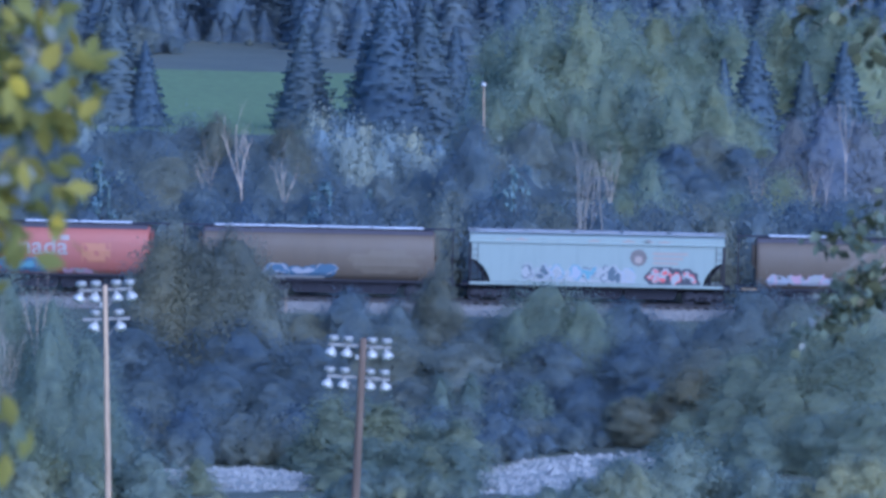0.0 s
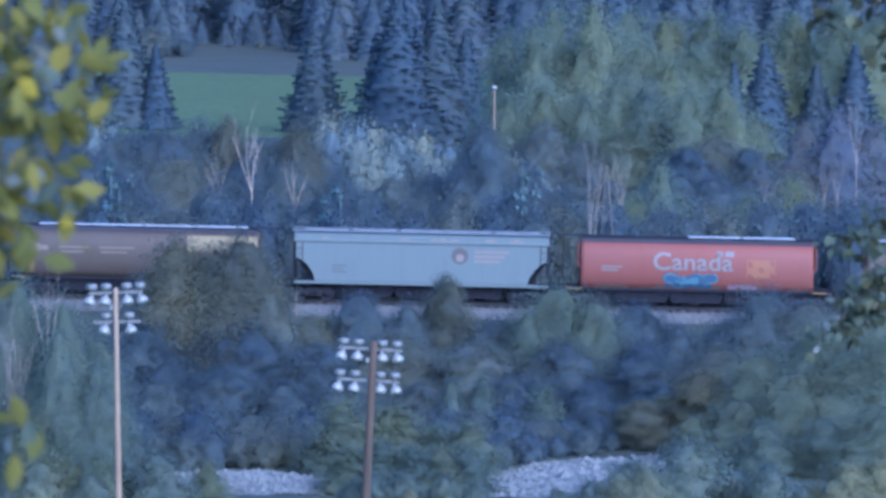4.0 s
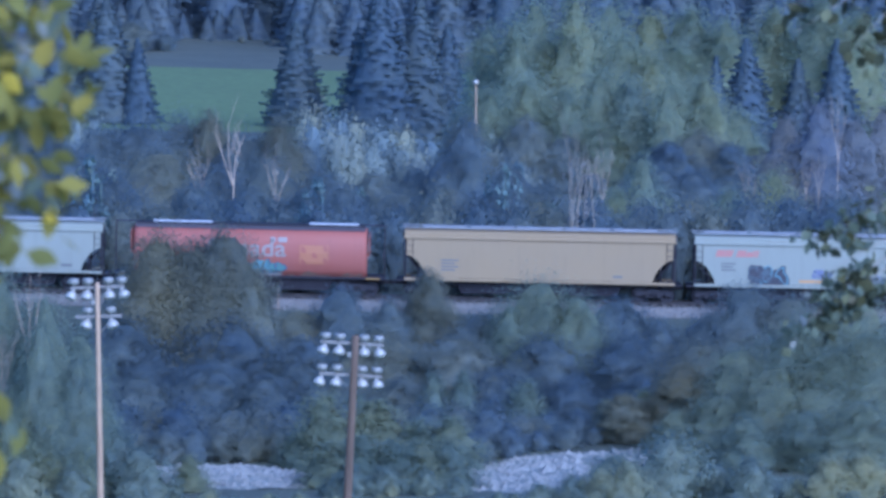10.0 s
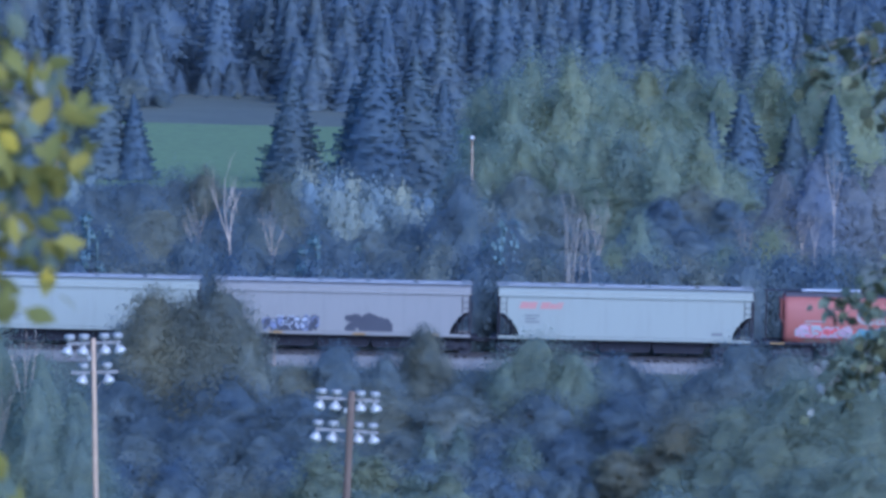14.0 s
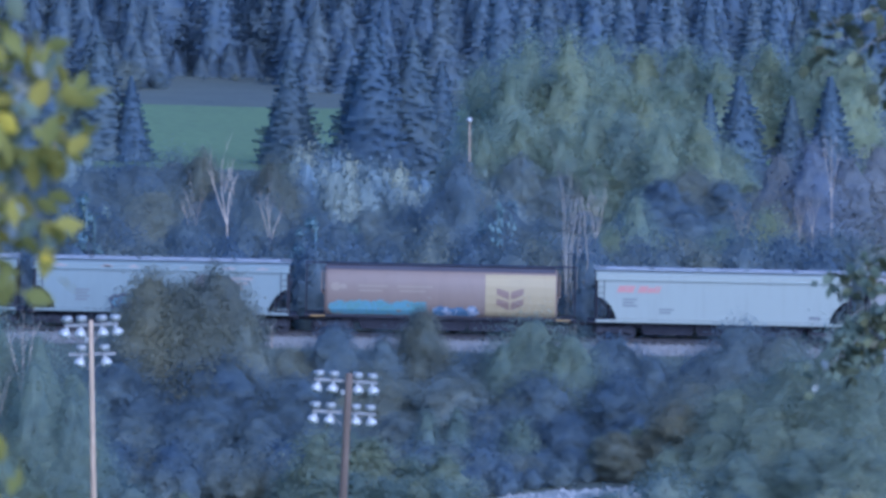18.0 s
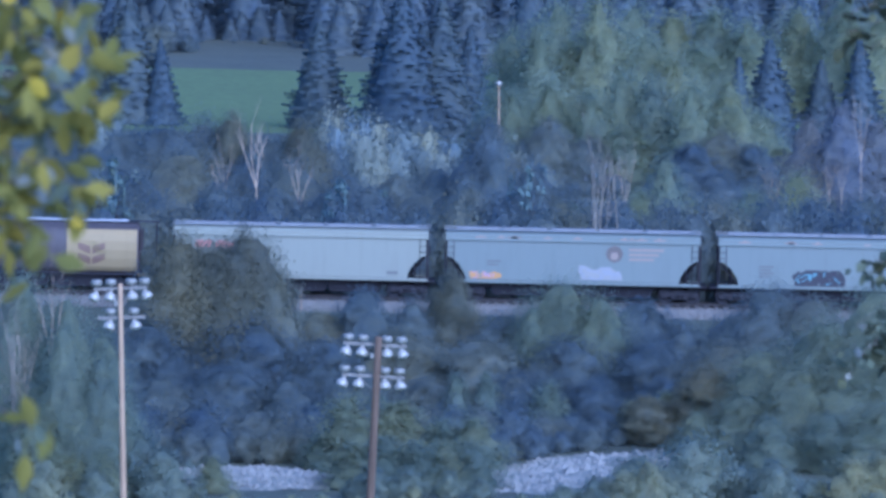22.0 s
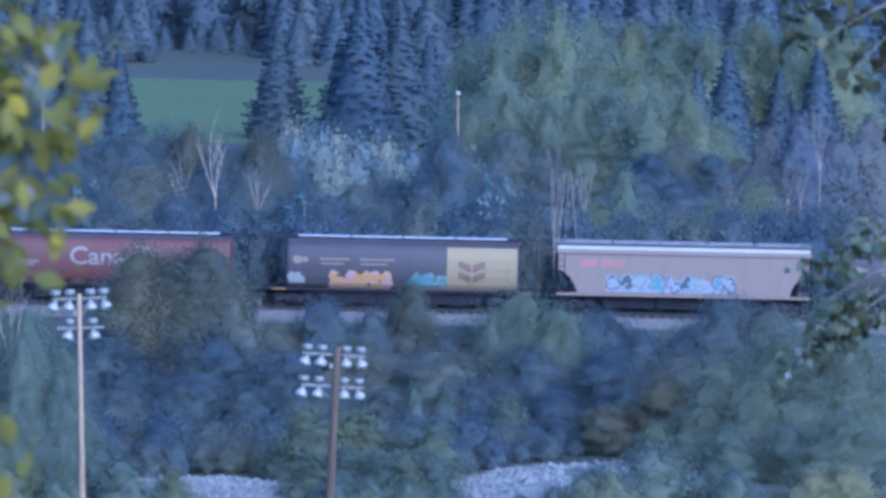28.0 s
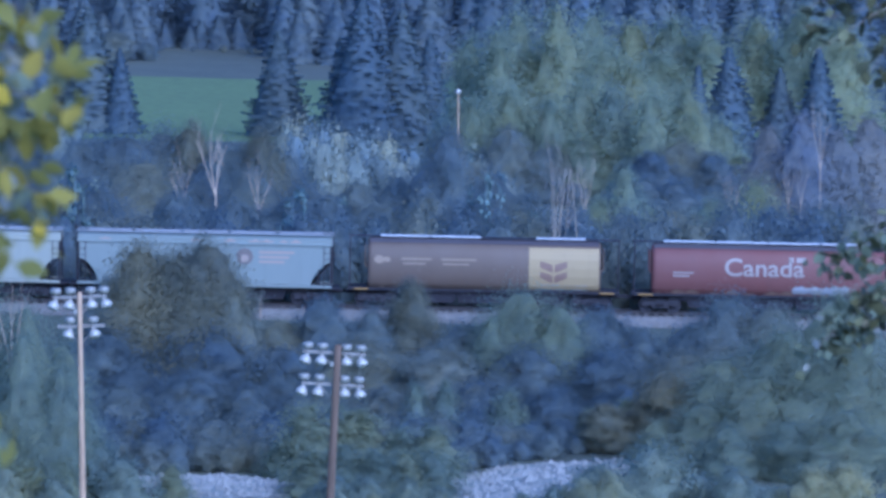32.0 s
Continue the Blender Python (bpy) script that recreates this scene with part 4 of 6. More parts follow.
PLANTS.append(("teal", [(-22.1, 410.6, 7.8, 2.2), (-21.6, 411.3, 6.6, 2.2), (-7.3, 411.3, 6.3, 2.2), (-8.1, 411.4, 5.6, 1.8), (4.5, 411.1, 7.3, 1.8), (-22.4, 416, 7.4, 2.4), (-7.5, 416, 5.9, 2.4), (7.2, 416, 4.6, 2.4), (-5.3, 416, 5.4, 2.4), (3.8, 440, 6.7, 2.4), (6.1, 440, 5.5, 2.4)]))
PLANTS.append(("bare", [(-22.5, 350.8, 5.4, 1.9), (-23.9, 349.4, 1.8, 1.9), (-20.7, 350.3, 0.4, 1.6), (-21.6, 349.7, -1.4, 1.9), (-13.2, 418, 9.9, 3), (-15.6, 418, 7.9, 1.9), (-10.4, 418, 7.5, 2.2), (10.9, 418, 8, 1.7), (20.7, 418, 6.9, 1.5), (28.8, 455, 9.1, 1.6), (26.5, 455, 4.9, 1.2), (27.4, 455, 4.9, 1.2)]))
PLANTS.append(("gold", [(19.7, 425.3, 4.9, 3), (13.2, 423.7, 4.8, 2.6), (2.7, 425.2, 6, 2.6), (13.8, 422.7, 7.3, 3), (15.4, 499.8, 8.6, 4.9), (14.7, 499.8, 4.9, 4.4), (20.7, 500.7, 5.3, 4)]))
PLANTS.append(("purple", [(28.3, 468.6, 8.3, 5), (31, 471, 7, 5.4), (26.1, 474, 6.9, 4.6), (33.6, 473.2, 7.7, 5.5), (29.2, 469.2, 5.1, 5), (26.7, 469.2, 4.6, 4.6), (32.3, 472.5, 4.4, 5)]))
PLANTS.append(("spruce", [(26.7, 546.3, 9.4, 7.3), (31.2, 547.3, 7.6, 5.3), (24, 544.1, 8, 4.3), (34.4, 545.5, 9.4, 6.3), (-12.5, 572.9, 9.7, 7.6), (-29.6, 573, 11.9, 8.6), (-33.9, 572.8, 10.1, 7.6), (-37.4, 572.2, 12.7, 8.6), (-26.7, 571.6, 8.2, 4.6), (-4.9, 562.7, 13.1, 9.5), (-1.4, 564.1, 12, 8.5), (-3.1, 563.8, 10, 7.5), (1.1, 569.4, 9.5, 6.1), (-6.9, 569.1, 9.3, 4.5)]))
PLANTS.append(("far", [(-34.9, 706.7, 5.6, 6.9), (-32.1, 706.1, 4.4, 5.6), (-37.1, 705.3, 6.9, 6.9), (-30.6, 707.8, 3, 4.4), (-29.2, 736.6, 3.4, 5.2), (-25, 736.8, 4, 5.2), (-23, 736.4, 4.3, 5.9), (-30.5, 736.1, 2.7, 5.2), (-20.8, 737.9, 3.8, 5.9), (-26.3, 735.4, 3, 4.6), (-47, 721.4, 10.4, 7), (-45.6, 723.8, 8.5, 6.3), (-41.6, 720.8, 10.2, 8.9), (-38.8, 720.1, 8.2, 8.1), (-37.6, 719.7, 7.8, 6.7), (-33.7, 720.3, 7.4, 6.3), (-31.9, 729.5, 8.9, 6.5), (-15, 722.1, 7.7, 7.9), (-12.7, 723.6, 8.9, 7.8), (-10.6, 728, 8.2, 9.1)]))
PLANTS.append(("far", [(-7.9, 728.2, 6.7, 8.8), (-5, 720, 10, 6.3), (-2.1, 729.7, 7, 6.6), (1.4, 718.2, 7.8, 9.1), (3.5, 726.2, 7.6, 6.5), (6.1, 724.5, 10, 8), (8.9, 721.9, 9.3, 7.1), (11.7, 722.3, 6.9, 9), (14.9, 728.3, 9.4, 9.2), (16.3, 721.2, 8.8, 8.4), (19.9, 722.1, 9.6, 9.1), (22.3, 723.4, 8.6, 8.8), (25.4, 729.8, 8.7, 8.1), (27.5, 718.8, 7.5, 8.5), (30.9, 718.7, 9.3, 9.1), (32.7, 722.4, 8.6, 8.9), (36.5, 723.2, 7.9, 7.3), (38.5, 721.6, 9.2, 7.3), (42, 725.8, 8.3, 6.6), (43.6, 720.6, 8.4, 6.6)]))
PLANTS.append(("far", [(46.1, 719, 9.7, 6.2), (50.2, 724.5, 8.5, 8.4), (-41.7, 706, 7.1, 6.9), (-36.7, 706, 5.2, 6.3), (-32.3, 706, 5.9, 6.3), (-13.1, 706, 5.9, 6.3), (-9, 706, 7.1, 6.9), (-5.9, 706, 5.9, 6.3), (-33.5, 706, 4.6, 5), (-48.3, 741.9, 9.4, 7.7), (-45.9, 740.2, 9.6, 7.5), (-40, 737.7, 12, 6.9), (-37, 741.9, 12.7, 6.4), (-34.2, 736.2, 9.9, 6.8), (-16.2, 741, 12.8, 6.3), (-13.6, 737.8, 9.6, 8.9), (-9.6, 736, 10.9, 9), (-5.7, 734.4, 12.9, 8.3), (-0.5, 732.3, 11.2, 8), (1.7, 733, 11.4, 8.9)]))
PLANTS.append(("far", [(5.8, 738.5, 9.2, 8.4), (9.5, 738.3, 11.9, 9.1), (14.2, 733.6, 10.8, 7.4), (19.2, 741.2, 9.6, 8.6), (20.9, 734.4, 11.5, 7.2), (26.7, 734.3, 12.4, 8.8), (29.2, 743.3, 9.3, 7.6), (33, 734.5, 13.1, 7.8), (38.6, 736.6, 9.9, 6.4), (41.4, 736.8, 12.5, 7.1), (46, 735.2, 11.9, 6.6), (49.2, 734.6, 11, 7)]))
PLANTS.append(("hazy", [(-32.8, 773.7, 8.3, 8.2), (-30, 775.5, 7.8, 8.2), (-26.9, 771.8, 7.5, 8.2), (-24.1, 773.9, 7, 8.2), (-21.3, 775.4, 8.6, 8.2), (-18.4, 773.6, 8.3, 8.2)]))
PLANTS.append(("silver", [(-10, 478.9, 6.7, 2.2), (-9.1, 482.9, 6.6, 2.8), (-8.1, 479.8, 6.3, 3.1), (-7.1, 480.3, 6.4, 3), (-6.2, 482.1, 6.1, 3), (-5.2, 482.8, 5.8, 2.3), (-4.2, 478.4, 5.7, 2.9), (-3.2, 482.8, 5.2, 2.4), (-2.2, 478.1, 5.8, 2.3), (-1.2, 481.2, 4.9, 3.2), (-0.3, 478.5, 4.9, 2.4), (0.7, 479.5, 4.8, 2.2), (1.7, 477.6, 4.6, 2.4), (2.7, 479.1, 4.6, 2.9), (3.6, 477, 4.7, 2.6), (-9, 470.9, 6.5, 2.6), (-7.9, 473.7, 6, 2.5), (-6.8, 468.7, 6.1, 2.6), (-5.7, 468.7, 5.4, 2.9), (-4.6, 468.6, 5.2, 2.3)]))
PLANTS.append(("silver", [(-3.5, 472.6, 4.8, 2.2), (-2.4, 472.1, 4.7, 2.8), (-1.3, 469.6, 4.6, 3), (-0.3, 472, 4.4, 2), (0.8, 471, 4.4, 2.7), (1.9, 472.1, 3.9, 2.1), (-27.2, 482, 6.7, 2.6), (-25.9, 482, 6.3, 2.1), (5, 482, 3.2, 2.6), (6.5, 482, 2.5, 2.4)]))
for kind, rows in PLANTS:
    for row in rows:
        plant(kind, *row)


def forest(kind, count, x0, x1, y0, y1, h0, h1, w, seed):
    rng = random.Random(seed)
    for i in range(count):
        y = rng.uniform(y0, y1)
        x = (x0 + (x1 - x0) * (i + rng.random()) / count) * y / y0
        plant(kind, x, y, ground_z(x, y) + rng.uniform(h0, h1), w * rng.uniform(0.8, 1.25))


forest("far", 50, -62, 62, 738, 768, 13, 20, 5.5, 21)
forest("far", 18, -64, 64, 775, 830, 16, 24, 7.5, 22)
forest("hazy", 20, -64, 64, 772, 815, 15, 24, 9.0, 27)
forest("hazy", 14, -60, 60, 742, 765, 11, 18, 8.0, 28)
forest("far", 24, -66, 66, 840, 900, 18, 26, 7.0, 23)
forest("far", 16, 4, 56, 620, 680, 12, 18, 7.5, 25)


# ---------------------------------------------------------------- field lights
def floodlight(parent, x, z, aim, yaw):
    """A floodlight on a crossarm: gear housing above, bell reflector and lens below."""
    lamp = part("floodlight", boxed(-0.05, 0.05, -0.06, 0.06, -0.12, 0.16, bevel=0.01), M_ARM, parent, "grey floodlight bracket",
                m=pose(x, 0, z))
    bm = bmesh.new()
    lathe(bm, [(0.1, 0.13), (0.2, 0.15), (0.24, 0.19), (0.245, 0.33), (0.21, 0.4), (0.06, 0.43)], 16)
    part("gear_housing", bm, M_CAN, lamp, "domed pale grey housing", smooth=True)
    bm = bmesh.new()
    turn = pose(0, 0, -0.14, aim, -yaw * 0.7, 0)
    lathe(bm, [(0.07, 0.04), (0.09, -0.03), (0.16, -0.08), (0.22, -0.16), (0.26, -0.26), (0.258, -0.35), (0.24, -0.37)], 18, turn)
    part("reflector", bm, M_REFLECTOR, lamp, "polished aluminium bell reflector", smooth=True)
    bm = bmesh.new()
    lathe(bm, [(0.236, -0.372), (0.2, -0.41), (0.12, -0.44), (0.04, -0.45)], 16, turn)
    part("lens", bm, M_LENS, lamp, "domed glass lens", smooth=True)
    return lamp


def light_pole(name, label, foot, lean, height, r_top, r_foot, mat, rows):
    pole = thing(name, label, "light pole", "field light poles", pose(*foot, 0, lean, 0))
    bm = bmesh.new()
    lathe(bm, [(r_foot + (r_top - r_foot) * i / 10, -0.8 + (height + 0.8) * i / 10) for i in range(11)] + [(r_top * 0.6, height + 0.04)], 12)
    part("pole", bm, mat, pole, smooth=True)
    for drop, arm0, arm1, lamps, slope in rows:
        z = height - drop
        arm = part("crossarm", boxed(arm0, arm1, r_top, 0.07 + r_top, -0.07, 0.07, bevel=0.012), M_ARM, pole, "grey steel crossarm", m=pose(0, 0.01, z, 0, slope, 0))
        for x, aim, yaw in lamps:
            floodlight(pole, x, z - math.tan(radians(slope)) * x, aim, yaw).location.y = 0.04 + r_top
        part("brace", tubed((0.05, r_top - 0.02, -0.75), (0.72, r_top + 0.03, -0.05), 0.02), M_ARM, pole, m=pose(0, 0, z))
        part("brace", tubed((-0.05, r_top - 0.02, -0.75), (-0.72, r_top + 0.03, -0.05), 0.02), M_ARM, pole, m=pose(0, 0, z))
    part("junction_box", boxed(-r_top - 0.17, -r_top - 0.01, -0.07, 0.07, height - 0.95, height - 0.72, bevel=0.015), M_CAN, pole)
    return pole


def build_lights():
    LY = 280.0
    light_pole("light_pole", "leaning brown wooden pole with eight floodlights in two rows", (-4.28, LY, -6.0), 3.0,
               14.74, 0.15, 0.25, M_POLE_BROWN,
               [(0.35, -1.55, 1.25, [(-1.33, -12, -25), (-0.68, -12, -10), (0.38, -12, 10), (1.02, -12, 25)], 0.6),
                (1.75, -1.55, 1.25, [(-1.42, -12, -25), (-0.75, -12, -10), (0.36, -12, 10), (1.0, -12, 25)], 0.4)])
    light_pole("light_pole", "tall weathered tan pole with six floodlights in two rows", (-14.72, LY, -6.0), -0.6,
               17.06, 0.1, 0.19, M_POLE_TAN,
               [(0.18, -1.2, 1.2, [(-1.05, -14, -35), (-0.42, -12, -15), (0.48, -12, 12), (1.06, -14, 35)], -1.6),
                (1.48, -1.0, 1.08, [(-0.44, -14, -25), (0.57, -16, 25)], -1.0)])
    POST_H = 8.4
    # a small lamp post beyond the willows and a marker by the track
    post = thing("lamp_post", "slim grey post with a small pale lamp at its tip", "lamp post", "", pose(3.10, 484, 0.39))
    part("post", tubed((0, 0, -0.6), (0, 0, POST_H), 0.09, 0.06, n=8), M_POLE_TAN, post)
    bm = bmesh.new()
    lathe(bm, [(0.06, POST_H), (0.2, POST_H + 0.05), (0.22, POST_H + 0.2), (0.1, POST_H + 0.34), (0.03, POST_H + 0.36)], 12)
    part("lamp_head", bm, M_REFLECTOR, post, "pale lamp head", smooth=True)
    post2 = copy_thing(post, pose(-32.91, 560, -3.69))
    tagged(post2, "slim grey post beside the dark spruce", "lamp post")
    mark = thing("marker_post", "thin pale marker post beside the track", "marker post", "", pose(-9.8, 396.2, -0.9 + 0.21))
    part("post", tubed((0, 0, -0.3), (0, 0, 1.55), 0.035, 0.03, n=8), M_POLE_TAN, mark)
    part("plate", boxed(-0.05, 0.05, -0.05, -0.036, 1.25, 1.45), M_ARM, mark)


build_lights()

# ---------------------------------------------------------------- train
MESHES = {}


def shared(name, make):
    """The mesh of a part that many cars have alike."""
    if name not in MESHES:
        bm = make()
        me = bpy.data.meshes.new(name)
        bmesh.ops.recalc_face_normals(bm, faces=bm.faces)
        bm.to_mesh(me)
        bm.free()
        MESHES[name] = me
    return MESHES[name]


def wheel_bm():
    bm = bmesh.new()
    for s in (-1, 1):
        lathe(bm, [(0.12, -0.09), (0.2, -0.07), (0.36, -0.03), (0.44, -0.07), (0.46, -0.06), (0.455, 0.05), (0.49, 0.06), (0.49, 0.085), (0.36, 0.06), (0.12, 0.09)][::s], 20,
              pose(0, s * 0.75, 0, -90 * s, 0, 0))
        # spoke-like marks cast into the plate
        for i in range(6):
            a = i * math.pi / 3
            tube(bm, (0.16 * math.cos(a), s * 0.83, 0.16 * math.sin(a)), (0.3 * math.cos(a), s * 0.8, 0.3 * math.sin(a)), 0.025, n=4)
    tube(bm, (0, -1.05, 0), (0, 1.05, 0), 0.08, n=10)
    return bm


def frame_bm():
    bm = bmesh.new()
    prism(bm, [(-1.15, 0.62), (-0.95, 0.68), (-0.45, 0.66), (-0.32, 0.78), (0.32, 0.78), (0.45, 0.66), (0.95, 0.68), (1.15, 0.62),
               (1.12, 0.36), (0.8, 0.36), (0.62, 0.48), (0.42, 0.24), (-0.42, 0.24), (-0.62, 0.48), (-0.8, 0.36), (-1.12, 0.36)], -0.09, 0.09)
    return bm


def spring_bm():
    bm = bmesh.new()
    lathe(bm, [(0.03, 0.29)] + [(0.08 if k % 2 else 0.06, 0.3 + k * 0.025) for k in range(10)] + [(0.03, 0.54)], 8)
    return bm


WHEELS = {0: [], 1: []}


def truck(car, x):
    t = part("truck", shared("bolster", lambda: boxed(-0.2, 0.2, -1.0, 1.0, 0.45, 0.72, bevel=0.03)), M_IRON, car, "dark cast-iron wheel truck", m=pose(x, 0, 0))
    for y in (-1.05, 1.05):
        part("side_frame", shared("side_frame", frame_bm), M_IRON, t, m=pose(0, y, 0))
        for sx in (-0.2, 0, 0.2):
            part("spring", shared("spring", spring_bm), M_IRON, t, m=pose(sx, y * 1.12, 0))
    for k, wx in enumerate((-0.86, 0.86)):
        w = part("wheelset", shared("wheelset", wheel_bm), M_IRON, t, m=pose(wx, 0, 0.46))
        WHEELS[k].append(w)


def coupler(car, x, s):
    def make():
        bm = bmesh.new()
        box(bm, -0.1, 0.45, -0.08, 0.08, 0.74, 0.94, bevel=0.02)
        box(bm, 0.45, 0.66, -0.16, 0.14, 0.7, 0.98, bevel=0.04)
        return bm
    part("coupler", shared("coupler", make), M_IRON, car, m=pose(x, 0, 0, 0, 0, 0 if s > 0 else 180))


def ladder_bm(height, wide=0.42):
    bm = bmesh.new()
    for x in (-wide / 2, wide / 2):
        tube(bm, (x, 0, 0), (x, 0, height), 0.022, n=5)
    k = int(height / 0.38)
    for i in range(k):
        z = 0.2 + i * 0.38
        tube(bm, (-wide / 2, -0.02, z), (wide / 2, -0.02, z), 0.016, n=5)
    return bm


def outlet_bm():
    bm = bmesh.new()
    top = [bm.verts.new((x, y, 1.5)) for x, y in ((-1.5, -1.3), (1.5, -1.3), (1.5, 1.3), (-1.5, 1.3))]
    low = [bm.verts.new((x, y, 0.5)) for x, y in ((-0.35, -0.45), (0.35, -0.45), (0.35, 0.45), (-0.35, 0.45))]
    for i in range(4):
        j = (i + 1) % 4
        bm.faces.new((top[i], top[j], low[j], low[i]))
    bm.faces.new(top)
    bm.faces.new(low[::-1])
    box(bm, -0.42, 0.42, -0.62, 0.62, 0.36, 0.5, bevel=0.02)
    tube(bm, (-0.3, -0.9, 0.43), (-0.3, 0.9, 0.43), 0.035, n=6)
    return bm


def common(car, half, sill_mat):
    """Running gear and frame that every hopper car has."""
    part("center_sill", shared("center_sill", lambda: boxed(-8.45, 8.45, -0.22, 0.22, 0.72, 1.05, bevel=0.02)), M_UNDER, car)
    for x in (-6.75, 6.75):
        truck(car, x)
    for s in (-1, 1):
        coupler(car, s * 8.45, s)
    for x in (-3.4, 0.0, 3.4):
        part("outlet", shared("outlet", outlet_bm), M_UNDER, car, m=pose(x, 0, 0))
    def chute_bm():
        bm = bmesh.new()
        prism(bm, [(-1.69, 1.1), (-1.66, 0.6), (-1.5, 0.28), (1.5, 0.28), (1.66, 0.6), (1.69, 1.1)], -0.8, 0.8)
        return bm
    for x in (-3.4, 0.0, 3.4):
        part("hopper_chute", shared("hopper_chute", chute_bm), M_UNDER, car, m=pose(x, 0, 0))
    part("brake_cylinder", shared("brake_cylinder", lambda: tubed((-0.3, 0, 0), (0.3, 0, 0), 0.16, n=10)), M_UNDER, car, m=pose(5.0, -0.6, 0.85))
    part("air_reservoir", shared("air_reservoir", lambda: tubed((-0.5, 0, 0), (0.5, 0, 0), 0.2, n=10)), M_UNDER, car, m=pose(-5.0, -0.6, 0.85))


def flat_side(z):
    return 1.57


ROUND = [(1.12, 1.15), (1.4, 1.55), (1.55, 2.1), (1.6, 2.65), (1.57, 3.2), (1.44, 3.66), (1.15, 3.98), (0.75, 4.18), (0.3, 4.27), (0.0, 4.29)]


def round_side(z):
    for (ya, za), (yb, zb) in zip(ROUND, ROUND[1:]):
        if za <= z <= zb:
            return ya + (yb - ya) * (z - za) / (zb - za)
    return 1.12


def pieces_of(faces):
    """Groups faces that hang together."""
    root = {}

    def top(v):
        while root.setdefault(v, v) != v:
            root[v] = root[root[v]]
            v = root[v]
        return v
    for f in faces:
        for v in f[1:]:
            root[top(v)] = top(f[0])
    groups = {}
    for f in faces:
        groups.setdefault(top(f[0]), []).append(f)
    return list(groups.values())


def decal(car, name, mat, x0, x1, z0, z1, inside, side, label="", cell=0.07, lift=0.012):
    """Paint on a car's near side, kept where inside(x, z) holds."""
    verts, faces, seen = [], [], {}
    nx, nz = max(1, round((x1 - x0) / cell)), max(1, round((z1 - z0) / cell))

    def vert(i, k):
        if (i, k) not in seen:
            x, z = x0 + (x1 - x0) * i / nx, z0 + (z1 - z0) * k / nz
            seen[i, k] = len(verts)
            verts.append((x, -side(z) - lift, z))
        return seen[i, k]
    for i in range(nx):
        for k in range(nz):
            if inside(x0 + (x1 - x0) * (i + 0.5) / nx, z0 + (z1 - z0) * (k + 0.5) / nz):
                faces.append((vert(i, k), vert(i + 1, k), vert(i + 1, k + 1), vert(i, k + 1)))
    for piece in (pieces_of(faces) if name == "graffiti" else [faces]):
        if len(piece) > (3 if name == "graffiti" else 0):
            used = sorted({v for f in piece for v in f})
            at = {v: k for k, v in enumerate(used)}
            part(name, raw_mesh(name, [verts[v] for v in used], [tuple(at[v] for v in f) for f in piece]), mat, car, label)


def everywhere(x, z):
    return True


def lettering(car, text, x, z, height, width, mat, side, lift=0.02):
    cu = bpy.data.curves.new("lettering", "FONT")
    cu.body, cu.size, cu.offset = text, height * 1.4, 0.025
    ob = new("lettering", cu)
    me = bpy.data.meshes.new_from_object(ob.evaluated_get(bpy.context.evaluated_depsgraph_get()))
    bpy.data.objects.remove(ob)
    bm = bmesh.new()
    bm.from_mesh(me)
    # bolder strokes, and rows of cuts so that the letters follow the curved side
    for k in range(1, 14):
        bmesh.ops.bisect_plane(bm, geom=bm.verts[:] + bm.edges[:] + bm.faces[:], plane_co=(0, k * height * 0.1, 0), plane_no=(0, 1, 0))
    x_low, x_high = min(v.co.x for v in bm.verts), max(v.co.x for v in bm.verts)
    for v in bm.verts:
        px, pz = (v.co.x - x_low) / (x_high - x_low) * width + x, v.co.y + z
        v.co = Vector((px, -side(pz) - lift, pz))
    part("lettering", bm, mat, car, "faded white lettering")
    bpy.data.meshes.remove(me)


